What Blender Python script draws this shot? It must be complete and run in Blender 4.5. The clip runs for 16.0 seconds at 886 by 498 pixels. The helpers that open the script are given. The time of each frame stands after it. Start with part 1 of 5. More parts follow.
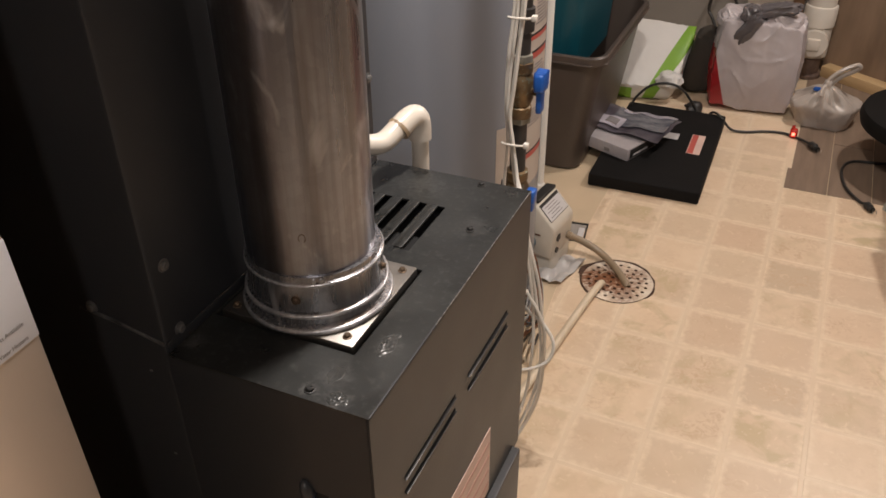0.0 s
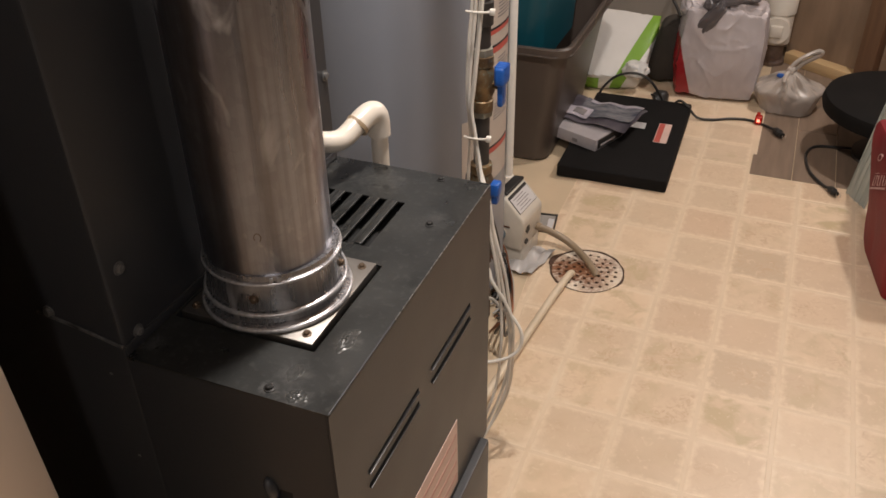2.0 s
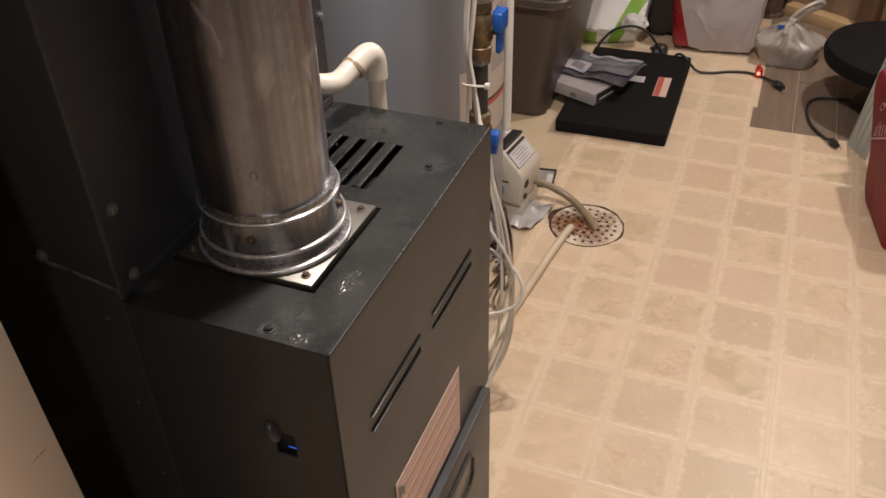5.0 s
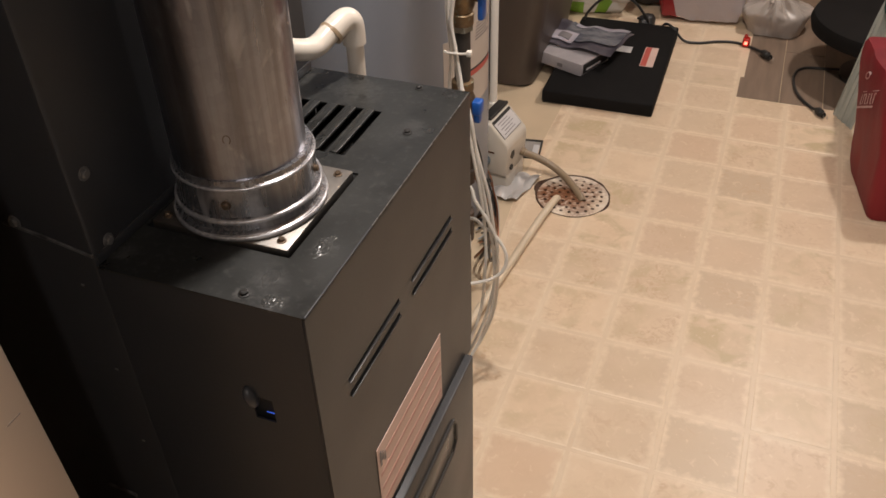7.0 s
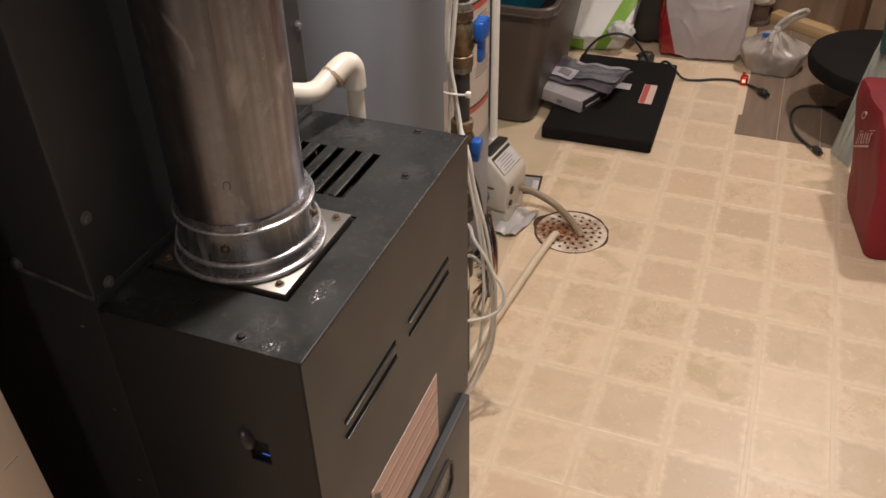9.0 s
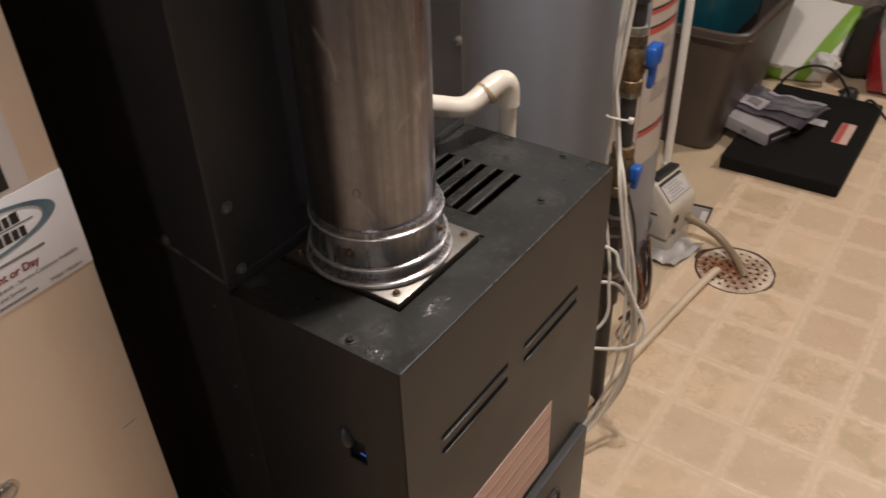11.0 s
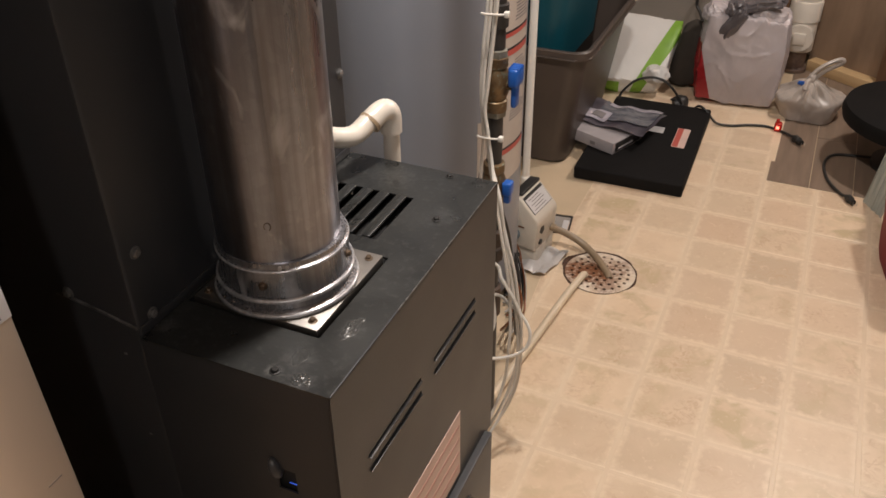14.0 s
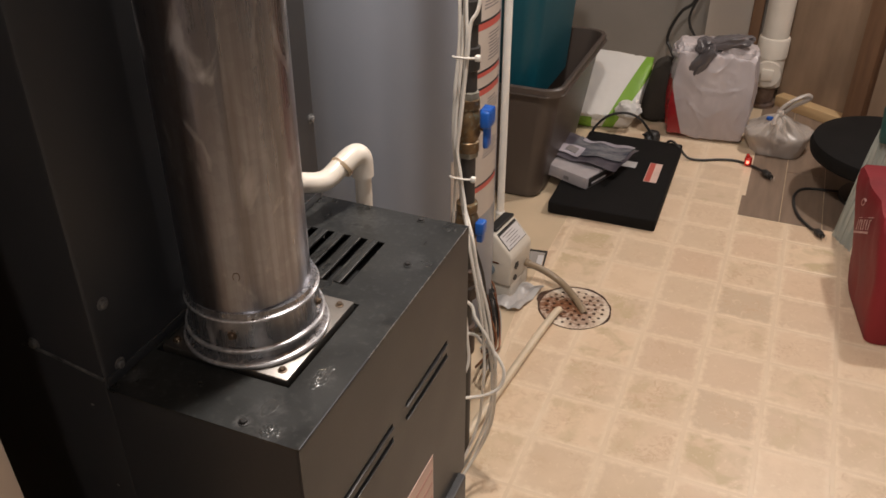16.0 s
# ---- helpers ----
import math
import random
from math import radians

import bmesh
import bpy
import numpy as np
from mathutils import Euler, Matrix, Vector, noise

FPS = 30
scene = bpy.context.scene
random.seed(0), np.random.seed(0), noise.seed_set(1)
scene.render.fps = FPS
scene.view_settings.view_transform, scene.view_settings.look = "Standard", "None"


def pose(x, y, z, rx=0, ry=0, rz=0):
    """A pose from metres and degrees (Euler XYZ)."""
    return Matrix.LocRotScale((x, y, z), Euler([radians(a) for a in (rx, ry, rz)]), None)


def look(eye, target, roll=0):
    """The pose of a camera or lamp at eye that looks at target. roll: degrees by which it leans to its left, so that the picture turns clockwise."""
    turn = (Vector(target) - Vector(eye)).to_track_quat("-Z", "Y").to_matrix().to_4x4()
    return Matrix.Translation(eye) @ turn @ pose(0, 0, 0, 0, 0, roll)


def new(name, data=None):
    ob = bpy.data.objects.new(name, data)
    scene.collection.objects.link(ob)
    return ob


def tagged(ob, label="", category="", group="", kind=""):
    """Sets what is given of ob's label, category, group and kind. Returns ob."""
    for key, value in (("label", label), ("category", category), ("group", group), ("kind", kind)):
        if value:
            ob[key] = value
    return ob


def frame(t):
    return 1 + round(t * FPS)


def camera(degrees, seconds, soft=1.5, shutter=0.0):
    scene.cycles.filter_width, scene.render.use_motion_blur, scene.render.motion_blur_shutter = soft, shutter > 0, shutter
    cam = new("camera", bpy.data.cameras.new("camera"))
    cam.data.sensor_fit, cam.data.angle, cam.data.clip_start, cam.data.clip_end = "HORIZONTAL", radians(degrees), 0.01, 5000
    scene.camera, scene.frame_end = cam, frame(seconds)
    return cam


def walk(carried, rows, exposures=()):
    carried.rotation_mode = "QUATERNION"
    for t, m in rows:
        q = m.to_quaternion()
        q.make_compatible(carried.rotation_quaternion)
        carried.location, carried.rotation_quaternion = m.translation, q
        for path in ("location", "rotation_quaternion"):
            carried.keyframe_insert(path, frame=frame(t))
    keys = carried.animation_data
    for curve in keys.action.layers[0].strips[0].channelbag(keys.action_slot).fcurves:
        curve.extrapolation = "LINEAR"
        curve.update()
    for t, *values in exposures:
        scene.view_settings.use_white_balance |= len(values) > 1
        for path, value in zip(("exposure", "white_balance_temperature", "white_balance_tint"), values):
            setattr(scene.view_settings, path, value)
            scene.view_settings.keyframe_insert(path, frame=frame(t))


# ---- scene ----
cam = camera(55.1, 16.0, soft=1.6, shutter=0.3)
PATH = [
    (0, (0.256, -0.419, 1.303), (-0.429, 1.097, 0.192), -0.7),
    (0.5, (0.263, -0.425, 1.293), (-0.412, 1.073, 0.154), -1.1),
    (1, (0.277, -0.407, 1.279), (-0.366, 1.085, 0.113), -1.6),
    (1.5, (0.277, -0.414, 1.303), (-0.352, 1.097, 0.152), -1.0),
    (2, (0.275, -0.416, 1.307), (-0.358, 1.113, 0.183), -1.2),
    (2.5, (0.273, -0.421, 1.305), (-0.357, 1.118, 0.194), -1.0),
    (3, (0.273, -0.431, 1.311), (-0.367, 1.108, 0.206), -0.7),
    (3.5, (0.277, -0.427, 1.299), (-0.357, 1.098, 0.171), -1.1),
    (4, (0.276, -0.422, 1.283), (-0.339, 1.076, 0.11), -1.6),
    (4.2, (0.271, -0.421, 1.28), (-0.338, 1.069, 0.092), -1.6),
    (6.3, (0.275, -0.414, 1.279), (-0.338, 1.067, 0.083), -2.0),
    (6.5, (0.28, -0.415, 1.272), (-0.321, 1.056, 0.057), -2.1),
    (7, (0.285, -0.417, 1.27), (-0.295, 1.043, 0.031), -1.7),
    (7.5, (0.284, -0.415, 1.28), (-0.296, 1.072, 0.075), -1.1),
    (8, (0.286, -0.416, 1.286), (-0.299, 1.085, 0.1), -1.1),
    (10.3, (0.305, -0.404, 1.288), (-0.37, 1.067, 0.113), -1.8),
    (10.5, (0.315, -0.39, 1.292), (-0.426, 1.047, 0.115), -2.0),
    (10.7, (0.328, -0.385, 1.298), (-0.501, 1.01, 0.128), -2.0),
    (11, (0.325, -0.383, 1.302), (-0.626, 0.931, 0.132), -1.9),
    (11.2, (0.327, -0.385, 1.31), (-0.671, 0.897, 0.143), -1.1),
    (11.5, (0.337, -0.383, 1.322), (-0.671, 0.903, 0.169), -1.0),
    (12, (0.322, -0.407, 1.314), (-0.576, 0.958, 0.161), -2.3),
    (12.2, (0.315, -0.407, 1.304), (-0.522, 0.996, 0.15), -2.8),
    (12.5, (0.309, -0.426, 1.311), (-0.457, 1.016, 0.157), -3.3),
    (13, (0.304, -0.43, 1.309), (-0.406, 1.051, 0.168), -2.1),
    (13.5, (0.301, -0.43, 1.318), (-0.385, 1.072, 0.189), -0.9),
    (14, (0.301, -0.434, 1.317), (-0.378, 1.076, 0.195), -0.7),
    (14.5, (0.306, -0.435, 1.31), (-0.36, 1.076, 0.181), -1.2),
    (15, (0.306, -0.423, 1.314), (-0.34, 1.103, 0.194), -1.0),
    (15.5, (0.299, -0.425, 1.324), (-0.351, 1.12, 0.233), -0.4),
    (16, (0.305, -0.425, 1.333), (-0.34, 1.141, 0.269), -0.0),
]
walk(cam, [(t, look(eye, target, roll)) for t, eye, target, roll in PATH], [(0, 0.0), (10.4, 0.0), (10.9, -0.2), (11.8, -0.2), (12.6, 0.0), (16, 0.0)])

# ---- world and light ----
world = bpy.data.worlds.new("world")
scene.world = world
world.use_nodes = True
world.node_tree.nodes["Background"].inputs[0].default_value = (0.9, 0.85, 0.8, 1)
world.node_tree.nodes["Background"].inputs[1].default_value = 0.02


def bulb(name, place, watts, size, colour):
    lamp = bpy.data.lights.new(name, "POINT")
    lamp.energy, lamp.shadow_soft_size, lamp.color = watts, size, colour
    ob = new(name, lamp)
    ob.location = place
    return ob


WARM = (1.0, 0.925, 0.872)
bulb("unseen_bulb_light", (0.74, 2.40, 2.0), 65, 0.05, WARM)
bulb("unseen_bulb_light", (0.07, 0.46, 2.03), 82, 0.05, WARM)
# Unseen bulb behind the camera, added as fill for the furnace's near side.
bulb("unseen_bulb_light", (0.75, -1.25, 2.03), 25, 0.05, WARM)


# ---- materials ----
def material(name, colour, rough=0.5, metal=0.0, second=None, scale=8.0, mix=0.5, bump=0.0, bump_scale=60.0,
             rand=0.0, coat=0.0, fine=None, stretch=(1, 1, 1), alpha=1.0, trans=0.0, rough_var=0.0, sheen=0.0, spread=False):
    m = bpy.data.materials.new(name)
    m.use_nodes = True
    nt = m.node_tree
    n, l = nt.nodes, nt.links
    b = n["Principled BSDF"]
    b.inputs["Roughness"].default_value, b.inputs["Metallic"].default_value = rough, metal
    b.inputs["Coat Weight"].default_value = coat
    b.inputs["Alpha"].default_value = alpha
    b.inputs["Transmission Weight"].default_value = trans
    b.inputs["Sheen Weight"].default_value = sheen
    co = n.new("ShaderNodeTexCoord")
    mp = n.new("ShaderNodeMapping")
    mp.inputs["Scale"].default_value = stretch
    if spread:
        geo = n.new("ShaderNodeNewGeometry")
        l.new(geo.outputs["Position"], mp.inputs["Vector"])
    else:
        l.new(co.outputs["Object"], mp.inputs["Vector"])
    big = n.new("ShaderNodeTexNoise")
    big.inputs["Scale"].default_value, big.inputs["Detail"].default_value = scale, 6
    l.new(mp.outputs[0], big.inputs["Vector"])
    ramp = n.new("ShaderNodeValToRGB")
    ramp.color_ramp.elements[0].position, ramp.color_ramp.elements[1].position = 0.5 - mix / 2, 0.5 + mix / 2
    ramp.color_ramp.elements[0].color = (*colour, 1)
    ramp.color_ramp.elements[1].color = (*(second or [c * 0.8 for c in colour]), 1)
    l.new(big.outputs["Fac"], ramp.inputs[0])
    out = ramp.outputs[0]
    tiny = n.new("ShaderNodeTexNoise")
    tiny.inputs["Scale"].default_value, tiny.inputs["Detail"].default_value = bump_scale, 4
    l.new(mp.outputs[0], tiny.inputs["Vector"])
    if fine:
        mx = n.new("ShaderNodeMix")
        mx.data_type, mx.blend_type = "RGBA", "MIX"
        r2 = n.new("ShaderNodeValToRGB")
        r2.color_ramp.elements[0].position, r2.color_ramp.elements[1].position = 0.55, 0.72
        l.new(tiny.outputs["Fac"], r2.inputs[0])
        l.new(r2.outputs[0], mx.inputs[0])
        l.new(out, mx.inputs[6])
        mx.inputs[7].default_value = (*fine, 1)
        out = mx.outputs[2]
    if rand:
        info = n.new("ShaderNodeObjectInfo")
        hsv = n.new("ShaderNodeHueSaturation")
        rng = n.new("ShaderNodeMapRange")
        rng.inputs[3].default_value, rng.inputs[4].default_value = 1 - rand, 1 + rand
        l.new(info.outputs["Random"], rng.inputs[0])
        l.new(rng.outputs[0], hsv.inputs["Value"])
        l.new(out, hsv.inputs["Color"])
        out = hsv.outputs[0]
    l.new(out, b.inputs["Base Color"])
    if rough_var:
        rr = n.new("ShaderNodeMapRange")
        rr.inputs[3].default_value, rr.inputs[4].default_value = max(rough - rough_var, 0.02), rough + rough_var
        l.new(big.outputs["Fac"], rr.inputs[0])
        l.new(rr.outputs[0], b.inputs["Roughness"])
    if bump:
        bp = n.new("ShaderNodeBump")
        bp.inputs["Strength"].default_value, bp.inputs["Distance"].default_value = bump, 0.002
        l.new(tiny.outputs["Fac"], bp.inputs["Height"])
        l.new(bp.outputs[0], b.inputs["Normal"])
    return m


def plastic_film(name, colour, second, scale):
    """Thin crumpled plastic: sharp creases at two sizes."""
    m = material(name, colour, 0.3, second=second, scale=scale * 0.6, mix=0.4, rough_var=0.08)
    n, l = m.node_tree.nodes, m.node_tree.links
    co = n.new("ShaderNodeTexCoord")
    last = None
    for size, height in ((scale, 0.0032), (scale * 2.3, 0.0008)):
        tex = n.new("ShaderNodeTexNoise")
        tex.noise_type, tex.normalize = "RIDGED_MULTIFRACTAL", False
        tex.inputs["Scale"].default_value, tex.inputs["Detail"].default_value, tex.inputs["Distortion"].default_value = size, 1.5, 0.6
        l.new(co.outputs["Object"], tex.inputs["Vector"])
        bp = n.new("ShaderNodeBump")
        bp.inputs["Strength"].default_value, bp.inputs["Distance"].default_value = 0.5, height
        l.new(tex.outputs["Fac"], bp.inputs["Height"])
        if last:
            l.new(last.outputs[0], bp.inputs["Normal"])
        last = bp
    l.new(last.outputs[0], n["Principled BSDF"].inputs["Normal"])
    return m


def glow(name, colour, strength):
    m = bpy.data.materials.new(name)
    m.use_nodes = True
    b = m.node_tree.nodes["Principled BSDF"]
    b.inputs["Base Color"].default_value = (*colour, 1)
    b.inputs["Emission Color"].default_value = (*colour, 1)
    b.inputs["Emission Strength"].default_value = strength
    return m


TILE = material("vinyl_tile", (0.735, 0.575, 0.412), 0.40, second=(0.655, 0.50, 0.345), scale=11, mix=0.45, bump=0.05, bump_scale=34, rand=0.075, spread=True)
GROUT = material("vinyl_joint", (0.76, 0.61, 0.445), 0.4, second=(0.68, 0.53, 0.375), scale=9, bump=0.06, bump_scale=60, spread=True)
SUBFLOOR = material("old_vinyl", (0.65, 0.51, 0.35), 0.5, second=(0.55, 0.43, 0.29), scale=6, bump=0.1, spread=True)
PLANK = material("grey_plank", (0.225, 0.160, 0.115), 0.5, second=(0.145, 0.102, 0.072), scale=6, stretch=(6, 0.7, 1), bump=0.15, bump_scale=90, rand=0.2)
CONCRETE = material("concrete", (0.33, 0.30, 0.27), 0.85, second=(0.25, 0.23, 0.21), scale=4, bump=0.5, bump_scale=80)
# Colour of two unseen walls, kept dark so enamel and flue reflect little.
DIMWALL = material("reflection_dimming_wall", (0.19, 0.17, 0.15), 0.85, second=(0.14, 0.125, 0.11), scale=3, bump=0.4, bump_scale=70)
WALLGREY = material("grey_wall", (0.255, 0.23, 0.205), 0.8, second=(0.215, 0.195, 0.172), scale=3, bump=0.2, bump_scale=120)
PLY = material("plywood", (0.30, 0.205, 0.135), 0.7, second=(0.18, 0.118, 0.075), scale=5, mix=0.4, stretch=(2.2, 1, 0.6), bump=0.2, bump_scale=50)
STUD = material("stud_wood", (0.22, 0.12, 0.065), 0.65, second=(0.15, 0.08, 0.045), scale=7, stretch=(9, 9, 0.7), bump=0.2)
PINE = material("pine_board", (0.55, 0.38, 0.20), 0.6, second=(0.45, 0.30, 0.15), scale=6, stretch=(0.7, 9, 9), bump=0.15)
JOIST = material("joist_wood", (0.19, 0.125, 0.08), 0.7, second=(0.13, 0.085, 0.05), scale=6, stretch=(0.6, 8, 8), bump=0.2)
BLACK = material("black_enamel", (0.0225, 0.0235, 0.0265), 0.43, second=(0.0275, 0.0285, 0.0315), scale=9, bump=0.05, bump_scale=260, rough_var=0.08)
BLACKTOP = material("dusty_black_enamel", (0.0100, 0.0102, 0.0100), 0.32, second=(0.027, 0.0275, 0.026), scale=14, mix=0.5, bump=0.1, bump_scale=160, rough_var=0.2, fine=(0.038, 0.039, 0.036))
WORN = material("worn_black_edge", (0.05, 0.05, 0.048), 0.3, metal=0.85, second=(0.62, 0.60, 0.58), scale=210, mix=0.3)

def printed_edges(m, size, joint):
    """The printed tile fades into the pale joint, unevenly, over its outer centimetre."""
    n, l = m.node_tree.nodes, m.node_tree.links
    b = n["Principled BSDF"]
    co = n.new("ShaderNodeTexCoord")
    xyz = n.new("ShaderNodeSeparateXYZ")
    l.new(co.outputs["Object"], xyz.inputs[0])

    def math_node(kind, a, b_, c=None):
        q = n.new("ShaderNodeMath")
        q.operation = kind
        for k, v in enumerate((a, b_, c)):
            if v is None:
                continue
            if isinstance(v, (int, float)):
                q.inputs[k].default_value = v
            else:
                l.new(v, q.inputs[k])
        return q.outputs[0]

    near = [math_node("SUBTRACT", size / 2, math_node("ABSOLUTE", math_node("SUBTRACT", xyz.outputs[k], size / 2), 0)) for k in (0, 1)]
    edge = math_node("MINIMUM", *near)
    geo = n.new("ShaderNodeNewGeometry")
    tex = n.new("ShaderNodeTexNoise")
    tex.inputs["Scale"].default_value, tex.inputs["Detail"].default_value = 55, 5
    l.new(geo.outputs["Position"], tex.inputs["Vector"])
    edge = math_node("MULTIPLY_ADD", math_node("SUBTRACT", tex.outputs["Fac"], 0.5), 0.034, edge)
    rng = n.new("ShaderNodeMapRange")
    rng.inputs[1].default_value, rng.inputs[2].default_value = 0.003, 0.018
    l.new(edge, rng.inputs[0])
    mx = n.new("ShaderNodeMix")
    mx.data_type = "RGBA"
    l.new(rng.outputs[0], mx.inputs[0])
    mx.inputs[6].default_value = (*joint, 1)
    l.new(b.inputs["Base Color"].links[0].from_socket, mx.inputs[7])
    l.new(mx.outputs[2], b.inputs["Base Color"])


def worm_print(m):
    """The stone print: brown worm-like flecks in clouds, strong on some tiles and faint on others, some tiles greyer."""
    n, l = m.node_tree.nodes, m.node_tree.links
    b = n["Principled BSDF"]
    info = n.new("ShaderNodeObjectInfo")
    geo = n.new("ShaderNodeNewGeometry")
    chance = n.new("ShaderNodeTexWhiteNoise")
    chance.noise_dimensions = "1D"
    l.new(info.outputs["Random"], chance.inputs["W"])
    split = n.new("ShaderNodeSeparateColor")
    l.new(chance.outputs["Color"], split.inputs[0])

    def scaled(socket, a0, a1, b0, b1):
        q = n.new("ShaderNodeMapRange")
        for k, v in enumerate((a0, a1, b0, b1)):
            q.inputs[k + 1].default_value = v
        l.new(socket, q.inputs[0])
        return q.outputs[0]

    def times(a, c):
        q = n.new("ShaderNodeMath")
        q.operation = "MULTIPLY"
        l.new(a, q.inputs[0])
        l.new(c, q.inputs[1])
        return q.outputs[0]

    def over(fac, colour):
        q = n.new("ShaderNodeMix")
        q.data_type = "RGBA"
        l.new(fac, q.inputs[0])
        l.new(b.inputs["Base Color"].links[0].from_socket, q.inputs[6])
        q.inputs[7].default_value = (*colour, 1)
        l.new(q.outputs[2], b.inputs["Base Color"])

    def cloud(scale, detail, distortion):
        q = n.new("ShaderNodeTexNoise")
        q.inputs["Scale"].default_value, q.inputs["Detail"].default_value, q.inputs["Distortion"].default_value = scale, detail, distortion
        l.new(geo.outputs["Position"], q.inputs["Vector"])
        return q.outputs["Fac"]

    over(scaled(split.outputs[0], 0.50, 1.0, 0.0, 0.85), (0.565, 0.44, 0.305))
    over(scaled(split.outputs[2], 0.65, 1.0, 0.0, 0.5), (0.655, 0.46, 0.315))
    patch = scaled(cloud(15, 3.0, 0.6), 0.46, 0.64, 0.0, 1.0)
    over(times(patch, scaled(split.outputs[2], 0.60, 0.0, 0.0, 1.0)), (0.535, 0.415, 0.245))
    worms = scaled(cloud(46, 2.5, 1.8), 0.47, 0.64, 0.0, 1.0)
    where = scaled(cloud(13, 2.0, 0.3), 0.42, 0.62, 0.0, 1.0)
    over(times(times(worms, where), scaled(split.outputs[1], 0.1, 0.9, 0.15, 0.75)), (0.57, 0.40, 0.255))
    pale = scaled(cloud(60, 3.0, 1.0), 0.60, 0.72, 0.0, 0.5)
    over(pale, (0.79, 0.64, 0.48))


worm_print(TILE)
printed_edges(TILE, 0.1525, (0.77, 0.62, 0.455))


def scuffed(m, places, colour=(0.30, 0.295, 0.285), z=0.815, grain=120, low=0.26):
    """Rubbed or rusted patches, or painted pale glints, round the given places."""
    n, l = m.node_tree.nodes, m.node_tree.links
    b = n["Principled BSDF"]
    co = n.new("ShaderNodeTexCoord")
    tex = n.new("ShaderNodeTexNoise")
    tex.inputs["Scale"].default_value, tex.inputs["Detail"].default_value, tex.inputs["Distortion"].default_value = grain, 6, 1.5
    l.new(co.outputs["Object"], tex.inputs["Vector"])
    for x, y, r, strong in places:
        far = n.new("ShaderNodeVectorMath")
        far.operation = "DISTANCE"
        l.new(co.outputs["Object"], far.inputs[0])
        far.inputs[1].default_value = (x, y, z)
        rng = n.new("ShaderNodeMapRange")
        rng.inputs[1].default_value, rng.inputs[2].default_value, rng.inputs[3].default_value, rng.inputs[4].default_value = 0.0, r, 1.0, 0.0
        l.new(far.outputs["Value"], rng.inputs[0])
        mul = n.new("ShaderNodeMath")
        mul.operation = "MULTIPLY"
        l.new(rng.outputs[0], mul.inputs[0])
        l.new(tex.outputs["Fac"], mul.inputs[1])
        step = n.new("ShaderNodeMapRange")
        step.inputs[1].default_value, step.inputs[2].default_value, step.inputs[3].default_value, step.inputs[4].default_value = low, low + 0.24, 0.0, strong
        l.new(mul.outputs[0], step.inputs[0])
        mx = n.new("ShaderNodeMix")
        mx.data_type = "RGBA"
        l.new(step.outputs[0], mx.inputs[0])
        l.new(b.inputs["Base Color"].links[0].from_socket, mx.inputs[6])
        mx.inputs[7].default_value = (*colour, 1)
        l.new(mx.outputs[2], b.inputs["Base Color"])


# The first three spots are glints painted pale; the others are scuffs.
scuffed(BLACKTOP, [(-0.028, 0.088, 0.03, 0.16), (-0.050, 0.034, 0.04, 0.09), (-0.034, 0.008, 0.03, 0.14), (-0.061, 0.012, 0.02, 0.25), (-0.19, 0.025, 0.03, 0.12), (-0.03, 0.30, 0.05, 0.07), (-0.12, 0.36, 0.07, 0.10)])

DARKSCREW = material("rusty_screw", (0.20, 0.15, 0.11), 0.45, metal=0.8, second=(0.12, 0.08, 0.05), scale=200)
DULLSCREW = material("dull_zinc_screw", (0.20, 0.195, 0.19), 0.42, metal=0.5, second=(0.13, 0.125, 0.12), scale=200)
SCUFF = material("scuffed_bare_seam", (0.17, 0.165, 0.16), 0.45, metal=0.4, second=(0.03, 0.03, 0.03), scale=55, mix=0.3)
ROCKER = material("dark_grey_plastic", (0.045, 0.046, 0.05), 0.35, second=(0.035, 0.036, 0.04), scale=40)
GLINTBLISTER = material("glint_black_paint", (0.030, 0.030, 0.029), 0.27, second=(0.055, 0.055, 0.052), scale=60)
LIP = material("bare_slot_edge", (0.05, 0.047, 0.045), 0.4, metal=0.6, second=(0.03, 0.03, 0.03), scale=50, mix=0.4)
DARKIN = material("dark_inside", (0.008, 0.008, 0.008), 0.8)


